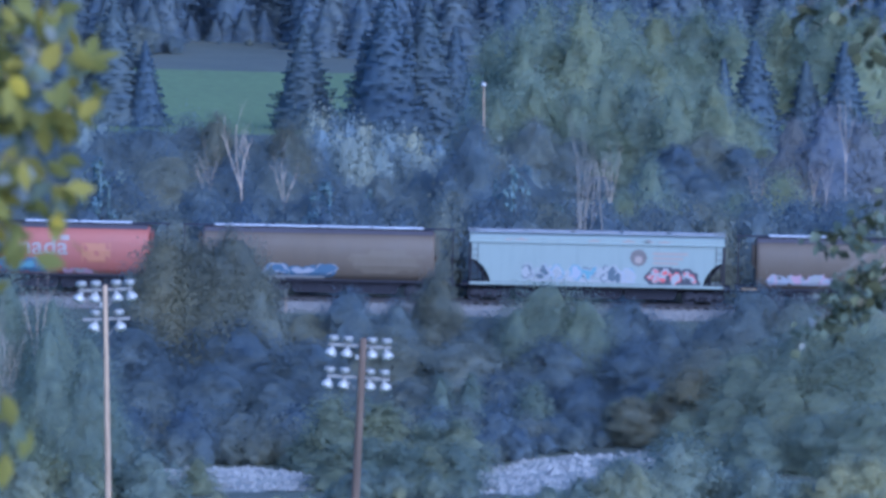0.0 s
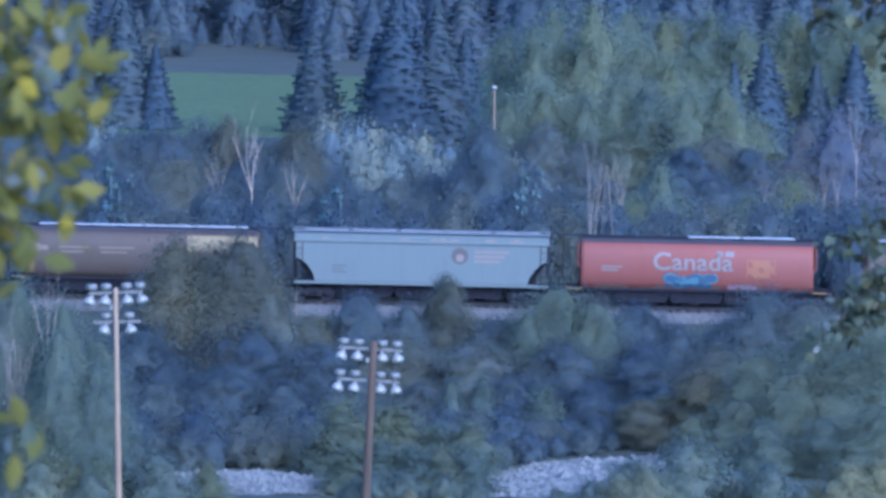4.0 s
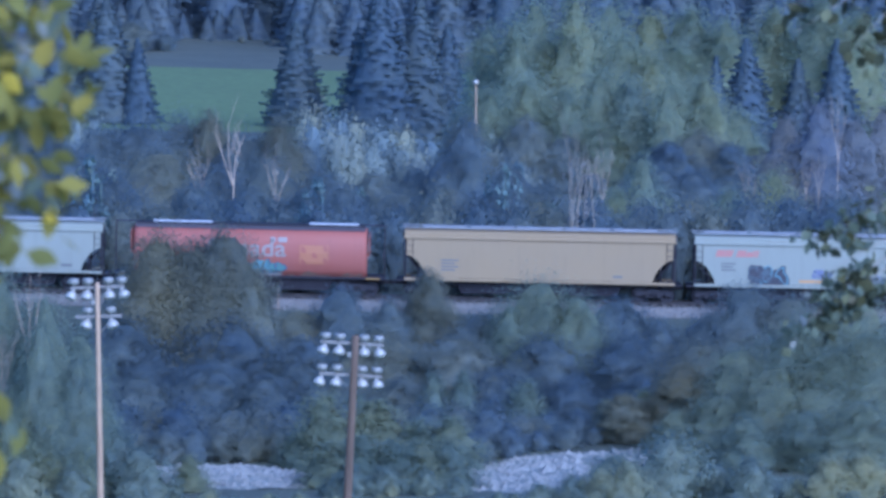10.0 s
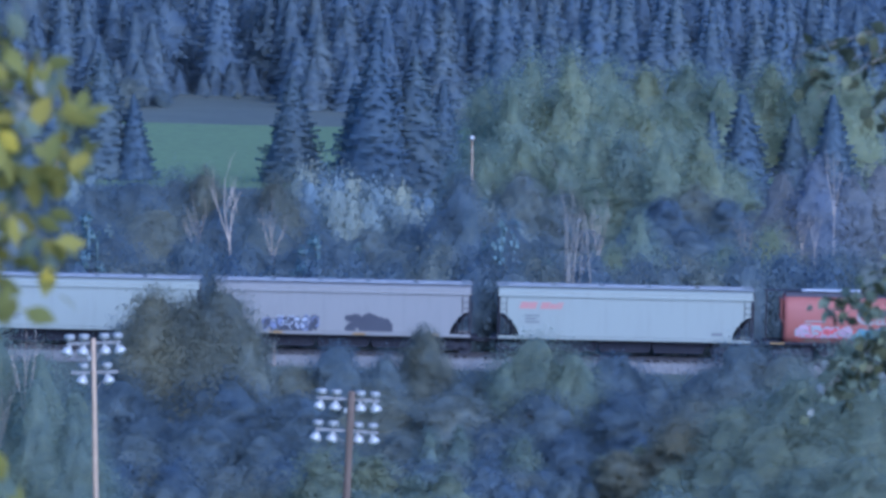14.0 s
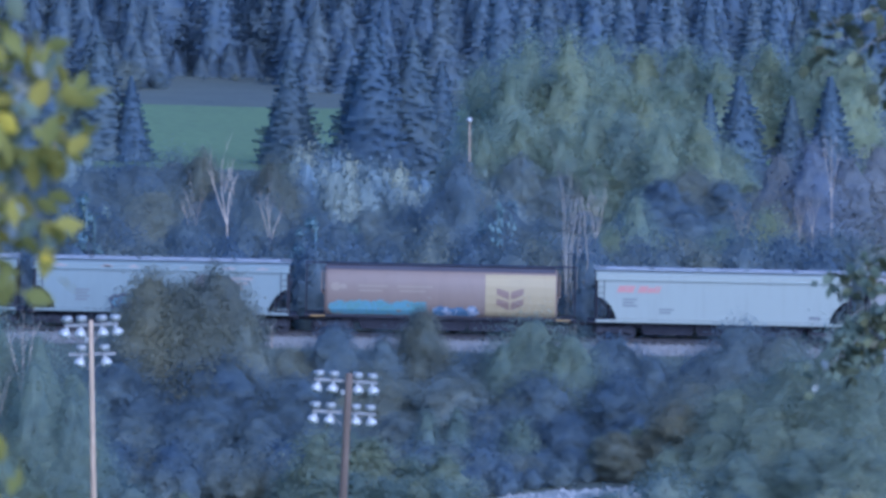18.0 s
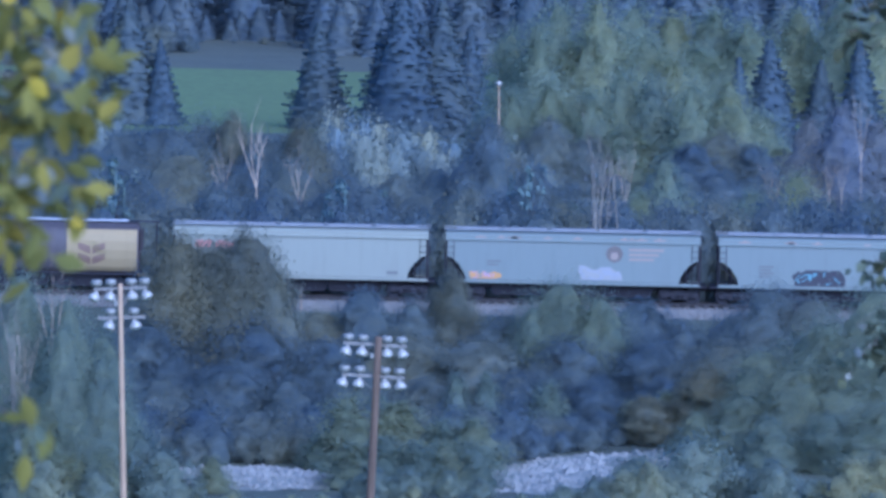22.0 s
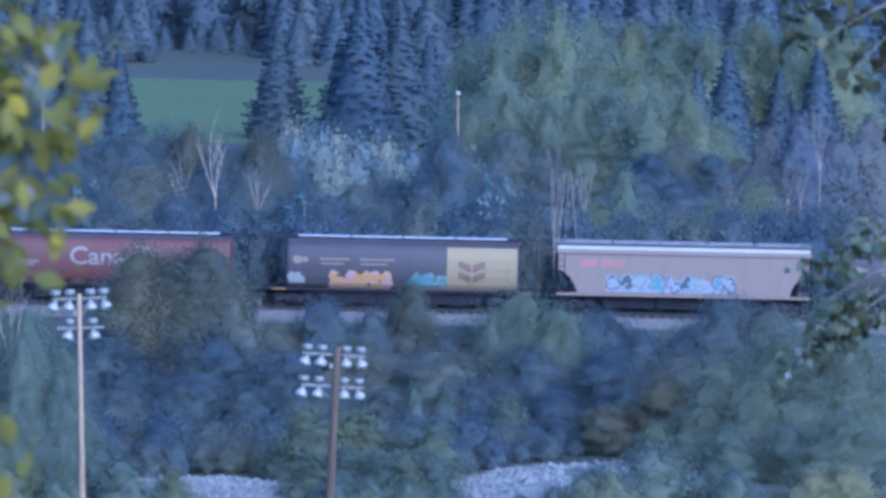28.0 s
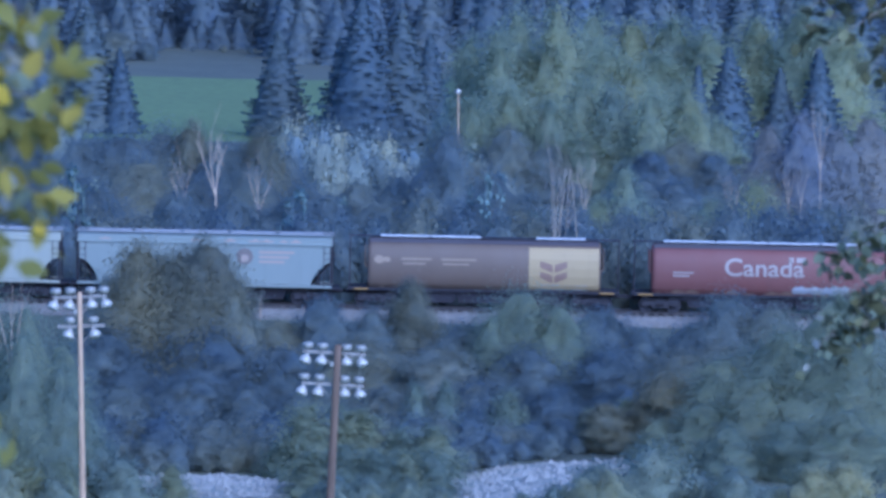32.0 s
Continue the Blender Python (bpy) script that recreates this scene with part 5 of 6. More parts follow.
def graffiti(car, seed, x0, x1, z0, z1, mats, side, shapes=6, outline=None):
    """Spray paint: rounded overlapping blots in a row, some with a dark rim."""
    rng = random.Random(seed)
    w = (x1 - x0) / shapes
    blots = []
    for i in range(shapes):
        cx = x0 + (i + 0.5) * w + rng.uniform(-0.1, 0.1) * w
        for k in range(4):
            blots.append((i, cx + rng.uniform(-0.35, 0.35) * w, rng.uniform(z0 + 0.25 * (z1 - z0), z0 + 0.75 * (z1 - z0)),
                          w * rng.uniform(0.16, 0.42), (z1 - z0) * rng.uniform(0.16, 0.4), rng.uniform(-0.6, 0.6)))

    def field(x, z, grow=1.0):
        best = None
        for i, bx, bz, rx, rz, lean in blots:
            dx, dz = x - bx - lean * (z - bz), z - bz
            d = (dx / (rx * grow)) ** 2 + (dz / (rz * grow)) ** 2
            if d < 1 and (best is None or d < best[0]):
                best = (d, i)
        return best
    ph = [rng.uniform(0, 6.283) for k in range(4)]
    base = outline if outline is not None else mats[0]

    def patch(x, z):
        u, v = (x - x0) / (x1 - x0), (z - z0) / (z1 - z0)
        top = 0.72 + 0.14 * math.sin(x * 2.3 + ph[0]) + 0.1 * math.sin(x * 6.1 + ph[1])
        rim = 0.05 + 0.035 * math.sin(z * 7 + ph[2])
        return v < top and rim < u < 1 - rim and math.sin(x * 5 + ph[3]) * math.sin(z * 9 + x) < 0.72
    decal(car, "graffiti", base, x0, x1, z0, z1, patch, side, "sprayed ground colour", 0.08, 0.013)
    if outline is not None:
        decal(car, "graffiti", outline, x0 - 0.2, x1 + 0.2, z0, z1, lambda x, z: field(x, z, 1.5) is not None, side, "dark sprayed outline", 0.08, 0.010)
    for n, mat in enumerate(mats):
        def mine(x, z, n=n):
            f = field(x, z, 0.85 if outline is not None else 1.15)
            return f is not None and (f[1] + int(f[0] * 3)) % len(mats) == n
        decal(car, "graffiti", mat, x0 - 0.1, x1 + 0.1, z0, z1, mine, side, "sprayed graffiti colour", 0.08, 0.016)


def wedge_hopper(label, body, group="hopper cars", roof=None, half=7.98):
    """A smooth-sided covered hopper with curved openings at the lower ends."""
    car = thing("hopper_car", label, "hopper car", group)
    common(car, half, body)
    cut = [(7.98 - 0.04, 2.72), (7.98 - 0.38, 2.62), (7.98 - 0.72, 2.36), (7.98 - 1.0, 2.02), (7.98 - 1.2, 1.66), (7.98 - 1.3, 1.28)]
    outline = [(-7.98, 3.72), (7.98, 3.72)] + cut + [(-x, z) for x, z in cut[::-1]]

    def side_bm():
        bm = bmesh.new()
        prism(bm, outline, -0.03, 0.03)
        return bm
    for y in (-1.54, 1.54):
        part("side_sheet", repainted(shared("side_sheet", side_bm), body), None, car, m=pose(0, y, 0))
        part("side_sill", repainted(shared("side_sill", lambda: boxed(-7.98, 7.98, -0.05, 0.05, 1.08, 1.26, bevel=0.015)), body), None, car, m=pose(0, y * 1.01, 0))
        part("top_chord", repainted(shared("top_chord", lambda: boxed(-8.02, 8.02, -0.07, 0.07, 3.72, 3.86, bevel=0.02)), body), None, car, m=pose(0, y * 1.03, 0))
        part("eave_sheet", repainted(shared("eave_sheet", lambda: boxed(-7.98, 7.98, -0.03, 0.03, 3.86, 4.12)), body), None, car, m=pose(0, y * 0.99, 0))
        for s in (-1, 1):
            part("corner_post", repainted(shared("corner_post", lambda: boxed(-0.05, 0.05, -0.05, 0.05, 1.2, 3.74, bevel=0.01)), M_UNDER), None, car, m=pose(s * 7.93, y * 0.99, 0))

    def roof_bm():
        bm = bmesh.new()
        prof = [(-1.53, 4.1), (-1.4, 4.19), (-0.95, 4.28), (-0.4, 4.32), (0.4, 4.32), (0.95, 4.28), (1.4, 4.19), (1.53, 4.1)]
        a = [bm.verts.new((-7.98, y, z)) for y, z in prof]
        b = [bm.verts.new((7.98, y, z)) for y, z in prof]
        bm.faces.new(a)
        bm.faces.new(b[::-1])
        for i in range(len(a)):
            j = (i + 1) % len(a)
            bm.faces.new((a[i], a[j], b[j], b[i]))
        return bm
    part("roof", repainted(shared("wedge_roof", roof_bm), roof or body), None, car)
    for y in (-1.0, 1.0):
        part("running_board", shared("running_board", lambda: boxed(-8.1, 8.1, -0.22, 0.22, 4.37, 4.41)), M_GALV, car, "grey roof walkway", m=pose(0, y, 0))
    for k in range(5):
        part("hatch", shared("hatch", lambda: boxed(-1.35, 1.35, -0.35, 0.35, 4.32, 4.45, bevel=0.04)), M_GALV, car, m=pose(-6.0 + 3.0 * k, 0, 0))

    def slope_bm():
        bm = bmesh.new()
        prism(bm, [(6.66, 1.2), (6.72, 1.2), (7.98, 2.75), (7.98, 3.7), (7.93, 3.7), (7.93, 2.78)], -1.5, 1.5)
        return bm
    for turn in (0, 180):
        part("slope_sheet", repainted(shared("slope_sheet", slope_bm), M_UNDER), None, car, m=pose(0, 0, 0, 0, 0, turn))
        s = 1 if turn == 0 else -1
        part("end_platform", shared("end_platform", lambda: boxed(-0.9, 0.55, -1.5, 1.5, 1.02, 1.1)), M_UNDER, car, m=pose(s * 7.9, 0, 0, 0, 0, turn))
        part("ladder", shared("end_ladder", lambda: ladder_bm(3.2)), M_IRON, car, m=pose(s * 8.04, -1.2, 1.1, 0, 0, 90))
        part("ladder", shared("side_ladder", lambda: ladder_bm(2.5)), M_IRON, car, m=pose(s * 7.68, -1.6, 1.2))
        part("bolster_web", shared("bolster_web", lambda: boxed(-0.05, 0.05, -1.3, 1.3, 1.05, 2.2)), M_UNDER, car, m=pose(s * 7.15, 0, 0))
    part("brake_wheel", shared("brake_wheel", lambda: tubed((0, 0, 0), (0.06, 0, 0), 0.28, n=14)), M_IRON, car, m=pose(8.06, 0.5, 2.9))
    # a longer car: stretch the long plates and set its ends further out
    if half > 8:
        for ob in car.children:
            if abs(ob.location.x) < 0.01 and ob.name.split(".")[0] not in ("outlet", "stencil"):
                ob.scale.x = half / 7.98
            elif abs(ob.location.x) > 6.5:
                ob.location.x *= half / 7.98
    return car


def round_hopper(label, body, group="hopper cars", hatches=((-6.6, 6.6),), roof=None, half=7.32):
    """A cylindrical covered hopper with open end platforms."""
    car = thing("hopper_car", label, "hopper car", group)
    common(car, half, body)

    def shell_bm():
        bm = bmesh.new()
        prof = [(-y, z) for y, z in ROUND] + [(y, z) for y, z in ROUND[-2::-1]]
        xs = [(-7.32, 0.9), (-7.2, 0.97), (-7.0, 1.0), (7.0, 1.0), (7.2, 0.97), (7.32, 0.9)]
        rings = [[bm.verts.new((x, y * s, 2.7 + (z - 2.7) * (s if z > 2.7 else 1))) for y, z in prof] for x, s in xs]
        for a, b in zip(rings, rings[1:]):
            for i in range(len(a) - 1):
                bm.faces.new((a[i], a[i + 1], b[i + 1], b[i]))
            bm.faces.new((a[-1], a[0], b[0], b[-1]))
        bm.faces.new(rings[0])
        bm.faces.new(rings[-1][::-1])
        return bm
    if "round_shell" not in MESHES:
        shared("round_shell", shell_bm).shade_smooth()
    part("shell", repainted(MESHES["round_shell"], body), None, car)

    def cap_bm():
        bm = bmesh.new()
        prof = [(-1.1, 4.05), (-0.77, 4.205), (-0.3, 4.3), (0.3, 4.3), (0.77, 4.205), (1.1, 4.05)]
        a = [bm.verts.new((-7.2, y, z)) for y, z in prof]
        b = [bm.verts.new((7.2, y, z)) for y, z in prof]
        for i in range(len(a) - 1):
            bm.faces.new((a[i], a[i + 1], b[i + 1], b[i]))
        bm.faces.new(a)
        bm.faces.new(b[::-1])
        return bm
    part("roof", repainted(shared("round_roof", cap_bm), roof or P_PLUM), None, car)
    for y in (-1.48, 1.48):
        part("side_sill", shared("round_sill", lambda: boxed(-8.5, 8.5, -0.04, 0.04, 1.05, 1.2, bevel=0.01)), M_UNDER, car, m=pose(0, y, 0))
        for s in (-1, 1):
            part("step", shared("step", lambda: boxed(-0.45, 0.45, -0.03, 0.03, 1.08, 1.17)), M_SAFETY, car, "yellow step edge", m=pose(s * 7.7, y * 1.04, 0))
    part("running_board", shared("round_board", lambda: boxed(-8.55, 8.55, -0.55, -0.2, 4.34, 4.38)), M_UNDER, car, "dark roof walkway")
    part("running_board", shared("round_board", None), None, car, m=pose(0, 0.75, 0))
    for x0, x1 in hatches:
        n = max(1, round((x1 - x0) / 3.3))
        for k in range(n):
            a, b = x0 + (x1 - x0) * k / n, x0 + (x1 - x0) * (k + 1) / n
            bm = bmesh.new()
            box(bm, a + 0.03, b - 0.03, -0.42, 0.42, 4.3, 4.43, bevel=0.04)
            part("hatch", bm, M_HATCH, car, "white hatch cover")

    def slope_bm():
        bm = bmesh.new()
        prism(bm, [(6.3, 1.2), (6.36, 1.2), (7.5, 2.6), (7.5, 3.9), (7.44, 3.9), (7.44, 2.62)], -1.3, 1.3)
        return bm
    for turn in (0, 180):
        s = 1 if turn == 0 else -1
        part("end_sheet", repainted(shared("round_end", slope_bm), body), None, car, m=pose(0, 0, 0, 0, 0, turn))
        part("end_platform", shared("round_platform", lambda: boxed(-0.65, 0.65, -1.48, 1.48, 1.05, 1.12)), M_UNDER, car, m=pose(s * 7.9, 0, 0))
        part("ladder", shared("round_ladder", lambda: ladder_bm(3.4)), M_IRON, car, m=pose(s * 8.4, -1.1, 1.1, 0, 0, 90))
        part("handrail", shared("handrail", lambda: tubed((0, 0, 1.1), (0, 0, 4.36), 0.025, n=5)), M_IRON, car, m=pose(s * 8.45, -1.4, 0))
    part("brake_wheel", shared("brake_wheel", lambda: tubed((0, 0, 0), (0.06, 0, 0), 0.28, n=14)), M_IRON, car, m=pose(8.3, 0.4, 2.4))
    return car


M_SAFETY = paint("safety_yellow", (0.272, 0.166, 0.043), 0.2, 0.4)
M_MARK = paint("red_marking", (0.40, 0.185, 0.155), 0.15, 0.3)
M_LETTER = paint("white_lettering", (0.288, 0.249, 0.228), 0.1, 0.3)
M_GREY_MARK = paint("grey_stencil", (0.137, 0.137, 0.132), 0.1, 0.2)
M_ORANGE_MARK = paint("faded_orange_marking", (0.3, 0.24, 0.2), 0.2, 0.3)
M_SEAL = paint("brown_round_mark", (0.137, 0.116, 0.106), 0.2, 0.4)
M_PANEL = paint("yellow_end_panel", (0.335, 0.256, 0.126), 0.3, 0.4)
M_SHEAF = paint("brown_sheaf_mark", (0.195, 0.122, 0.085), 0.1, 0.2)
M_CREAM = paint("cream_lettering", (0.244, 0.186, 0.127), 0.1, 0.4)
M_OCHRE = paint("ochre_mark", (0.38, 0.155, 0.075), 0.1, 0.3)
SPRAY = {"slate": paint("spray_slate", (0.07, 0.095, 0.115), 0.02, 0.2), "blue": paint("spray_blue", (0.075, 0.13, 0.2), 0.02, 0.2), "cyan": paint("spray_cyan", (0.13, 0.25, 0.29), 0.02, 0.2),
         "teal": paint("spray_teal", (0.12, 0.23, 0.22), 0.02, 0.2), "white": paint("spray_white", (0.3, 0.3, 0.29), 0.02, 0.2),
         "black": paint("spray_black", (0.037, 0.037, 0.049), 0.0, 0.1), "orange": paint("spray_orange", (0.488, 0.268, 0.085), 0.02, 0.2),
         "pink": paint("spray_pink", (0.415, 0.268, 0.317), 0.02, 0.2), "violet": paint("spray_violet", (0.15, 0.165, 0.25), 0.02, 0.2),
         "grey": paint("spray_grey", (0.293, 0.305, 0.342), 0.02, 0.2), "red": paint("spray_red", (0.488, 0.073, 0.073), 0.02, 0.2)}
P_WHITE = paint("white_paint", (0.261, 0.275, 0.227), 0.18, 0.3)
P_ICE = paint("pale_blue_grey_paint", (0.184, 0.214, 0.200), 0.3, 0.3)
P_AQUA = paint("pale_aqua_paint", (0.237, 0.276, 0.245), 0.25, 0.35)
P_LILAC = paint("lilac_grey_paint", (0.221, 0.209, 0.187), 0.3, 0.35)
P_TAN = paint("tan_paint", (0.286, 0.212, 0.111), 0.15, 0.25)
P_ROSE = paint("faded_rose_paint", (0.259, 0.193, 0.153), 0.3, 0.4)
P_RED = paint("faded_red_paint", (0.295, 0.092, 0.065), 0.25, 0.4)
P_MAROON = paint("maroon_paint", (0.142, 0.055, 0.048), 0.3, 0.4)
P_BROWN = paint("brown_paint", (0.117, 0.085, 0.061), 0.3, 0.4)
P_RUST = paint("rusty_brown_paint", (0.107, 0.080, 0.051), 0.8, 0.6)
P_PLUM = paint("dark_plum_brown_paint", (0.075, 0.064, 0.069), 0.3, 0.35)
P_FADED = paint("faded_brown_paint", (0.2, 0.14, 0.1), 0.4, 0.4)


def disc(cx, cz, r):
    return lambda x, z: (x - cx) ** 2 + (z - cz) ** 2 < r * r


def brand_bars(car, x, z, side, mat=None, height=0.42, length=2.7):
    """A slanted company mark shown as plain slanted blocks."""
    for at, wide, tall in ((0.0, 0.2, 1.0), (0.21, 0.17, 1.0), (0.48, 0.2, 1.0), (0.69, 0.14, 0.74), (0.84, 0.06, 1.0), (0.92, 0.06, 1.0)):
        a, b, top = x + at * length, x + (at + wide) * length, z + tall * height
        decal(car, "marking", mat or M_MARK, a, b + 0.2, z, top, lambda px, pz, a=a, b=b: a < px - (pz - z) * 0.4 < b, side, "red slanted marking", 0.045)


def stencils(car, side, x, z, n=3, w=0.9, mat=None):
    for i in range(n):
        decal(car, "stencil", mat or M_GREY_MARK, x, x + w * (1 - 0.2 * (i % 2)), z - 0.2 * i, z - 0.2 * i + 0.1, everywhere, side, "", 0.3)


def sheaf(car, x0, x1, side, two=2, lean=0):
    """The yellow end panel with two pairs of dark leaf shapes."""
    decal(car, "end_panel", M_PANEL, x0, x1, 1.3, 3.9, everywhere, side, "yellow painted end panel", 0.11, 0.022)
    cx, hw = (x0 + x1) / 2 - 0.65, 0.85
    for k in range(two):
        z0 = 1.66 + k * 0.66

        def leaf(x, z, z0=z0):
            u = abs(x - cx) / hw
            return 0.06 < u < 1 and z0 + 0.38 * u < z < z0 + 0.46 + 0.5 * u - 0.2 * u * u
        decal(car, "leaf_mark", M_SHEAF, cx - hw, cx + hw, 1.6, 3.4, leaf, side, "dark brown leaf shape", 0.06, 0.034)


def legend(car, side):
    """Faded cream emblem and lines of small unreadable lettering."""
    decal(car, "emblem", M_CREAM, -6.9, -5.9, 2.75, 3.3, lambda x, z: ((x + 6.6) / 0.3) ** 2 + ((z - 3.0) / 0.26) ** 2 < 1 or ((x + 6.1) / 0.25) ** 2 + ((z - 3.0) / 0.15) ** 2 < 1, side, "cream emblem")
    for x, w in ((-5.2, 1.9), (-2.7, 2.2)):
        decal(car, "lettering", M_CREAM, x, x + w, 3.0, 3.12, everywhere, side, "", 0.3)
        decal(car, "lettering", M_CREAM, x + 0.1, x + w * 0.8, 2.72, 2.82, everywhere, side, "", 0.3)


def seal(car, x, z, side):
    decal(car, "seal", M_SEAL, x - 0.55, x + 0.55, z - 0.55, z + 0.55, disc(x, z, 0.52), side, "round brown emblem")
    decal(car, "seal", M_ORANGE_MARK, x - 0.3, x + 0.3, z - 0.35, z + 0.1, disc(x, z - 0.12, 0.24), side, "", 0.07, 0.018)
    for k in range(3):
        decal(car, "lettering", M_ORANGE_MARK, x + 0.9, x + 3.1 - 0.3 * k, z + 0.2 - 0.3 * k, z + 0.36 - 0.3 * k, everywhere, side, "", 0.3)


def rust_patches(car, seed, side, n=7):
    rng = random.Random(seed)
    for i in range(n):
        x, w = rng.uniform(-7, 6), rng.uniform(0.4, 1.1)
        decal(car, "rust_patch", M_ORANGE_MARK, x, x + w, 3.9, 4.08, lambda px, pz, x=x, w=w: abs(px - x - w / 2) < w / 2 * (0.6 + 0.4 * math.sin(pz * 40)), lambda z: 1.555, "", 0.1, 0.006)


CARS = []
SPEED = 10.26


def add(x, car):
    """x: where the body's rear end is at the start, in metres along the track."""
    CARS.append((x, car))


def white_hopper(label, x):
    car = wedge_hopper(label, P_WHITE)
    brand_bars(car, -6.7, 2.98, flat_side)
    stencils(car, flat_side, -6.3, 2.5, 3)
    decal(car, "stencil", M_GREY_MARK, 5.4, 6.1, 1.5, 1.68, everywhere, flat_side, "", 0.2)
    add(x + 7.98, car)
    return car


def sheaf_hopper(label, x, body, hatches=((-6.6, 6.6),)):
    car = round_hopper(label, body, hatches=hatches)
    sheaf(car, 2.8, 7.2, round_side)
    legend(car, round_side)
    add(x + 7.32, car)
    return car


def canada_hopper(label, x, body, hatches, tx=-2.75):
    car = round_hopper(label, body, hatches=hatches)
    lettering(car, "Canada", tx, 2.42, 1.1, 5.0, M_LETTER, round_side)
    decal(car, "flag", M_LETTER, tx + 4.0, tx + 5.05, 3.3, 3.62, lambda px, pz: not abs(px - tx - 4.4) < 0.05, round_side, "small flag above the last letter", 0.08, 0.02)
    if body != P_MAROON:
        decal(car, "emblem", M_OCHRE, 3.1, 4.9, 1.95, 3.15, lambda x, z: math.sin(x * 9) + math.sin(z * 8 + x * 4) > -1.1, round_side, "faded ochre emblem", 0.08)
    stencils(car, round_side, -6.0, 2.5, 2, 1.3, M_LETTER)
    decal(car, "rust_edge", M_SHEAF, -7.0, 7.0, 1.2, 1.62, lambda px, pz: pz < 1.3 + 0.12 * math.sin(px * 2.1) + 0.1 * math.sin(px * 5.3 + 1), round_side, "rusty lower edge", 0.09, 0.006)
    add(x + 7.32, car)
    return car


def build_train():
    # from the head of what is seen to its tail
    car = round_hopper("rusty brown cylindrical hopper car with pale graffiti", P_RUST, hatches=((-6.5, -1.0),))
    graffiti(car, 31, -6.5, -2.0, 1.4, 2.1, [SPRAY["grey"], SPRAY["pink"], SPRAY["white"]], round_side, 4)
    add(19.57 + 7.32, car)
    car = wedge_hopper("pale aqua hopper car with blue and black graffiti along its sill", P_AQUA)
    graffiti(car, 32, -4.6, 2.6, 1.35, 2.45, [SPRAY["white"], SPRAY["slate"], SPRAY["white"], SPRAY["grey"], SPRAY["cyan"]], flat_side, 8)
    graffiti(car, 33, 3.0, 6.4, 1.3, 2.4, [SPRAY["white"], SPRAY["red"], SPRAY["white"]], flat_side, 4, SPRAY["black"])
    seal(car, 2.6, 2.95, flat_side)
    rust_patches(car, 1, flat_side)
    add(1.62 + 7.98, car)
    car = round_hopper("rust-streaked brown cylindrical hopper car", P_RUST)
    graffiti(car, 34, -3.4, 1.2, 1.3, 2.15, [SPRAY["blue"], SPRAY["grey"], SPRAY["blue"]], round_side, 3)
    decal(car, "graffiti", SPRAY["white"], -3.4, 0.4, 1.22, 1.38, everywhere, round_side, "", 0.2, 0.02)
    decal(car, "faded_patch", paint("sun_faded_brown", (0.135, 0.105, 0.068), 0.7, 0.6), 0.6, 6.7, 1.5, 3.3,
          lambda x, z: (x - 4.2) ** 2 / 6.5 + (z - 2.35) ** 2 / 0.62 + 0.3 * math.sin(x * 4.1 + z * 3) + 0.2 * math.sin(z * 11 - x * 2) < 0.9, round_side, "patch of sun-faded paint", 0.12, 0.008)
    add(-15.19 + 7.32, car)
    car = canada_hopper("bright red cylindrical hopper car lettered Canada in white", -33.13, P_RED, ((-0.6, 6.2),))
    graffiti(car, 35, -2.2, 1.2, 1.25, 2.2, [SPRAY["blue"], SPRAY["cyan"], SPRAY["blue"]], round_side, 3)
    graffiti(car, 36, 2.0, 3.8, 1.22, 1.55, [SPRAY["pink"], SPRAY["white"]], round_side, 3)
    car = wedge_hopper("pale blue-grey hopper car with faint orange lettering", P_ICE)
    seal(car, 2.4, 3.0, flat_side)
    stencils(car, flat_side, -5.6, 2.2, 3)
    rust_patches(car, 2, flat_side)
    add(-51.08 + 7.98, car)
    car = sheaf_hopper("brown cylindrical hopper car with a yellow end panel", -67.93, P_BROWN)
    decal(car, "door_mark", M_SAFETY, -7.1, -6.75, 1.4, 2.2, everywhere, round_side, "yellow ladder patch", 0.2)
    car = white_hopper("white hopper car with red marking and a black graffiti face", -86.4)
    graffiti(car, 37, -4.5, -2.1, 1.3, 2.55, [SPRAY["black"], SPRAY["slate"], SPRAY["black"], SPRAY["cyan"]], flat_side, 3)
    graffiti(car, 38, -0.6, 0.6, 1.75, 2.3, [SPRAY["violet"]], flat_side, 1)
    graffiti(car, 39, 1.2, 5.0, 1.45, 2.0, [SPRAY["slate"], SPRAY["grey"]], flat_side, 6)
    decal(car, "graffiti", SPRAY["orange"], -1.4, 0.6, 1.45, 1.6, everywhere, flat_side, "", 0.2)
    car = wedge_hopper("plain tan hopper car with a small stencil", P_TAN, half=8.5)
    stencils(car, flat_side, -6.2, 2.35, 4, 1.1)
    decal(car, "stencil", M_GREY_MARK, 4.6, 5.2, 1.5, 1.64, everywhere, flat_side, "", 0.2)
    add(-104.59 + 8.5, car)
    car = canada_hopper("red cylindrical hopper car lettered Canada with turquoise graffiti", -121.58, P_RED, ((-6.2, -2.4), (3.6, 6.8)))
    graffiti(car, 41, -3.0, 2.2, 1.25, 2.25, [SPRAY["cyan"], SPRAY["teal"], SPRAY["blue"]], round_side, 5)
    graffiti(car, 42, -6.6, -3.0, 1.5, 2.4, [SPRAY["pink"], SPRAY["white"], SPRAY["red"]], round_side, 4)
    decal(car, "graffiti", SPRAY["white"], -2.8, 2.0, 1.2, 1.36, everywhere, round_side, "", 0.2, 0.02)
    car = white_hopper("clean white hopper car with a red marking", -139.49)
    car = wedge_hopper("lilac-grey hopper car with two black graffiti pieces", P_LILAC)
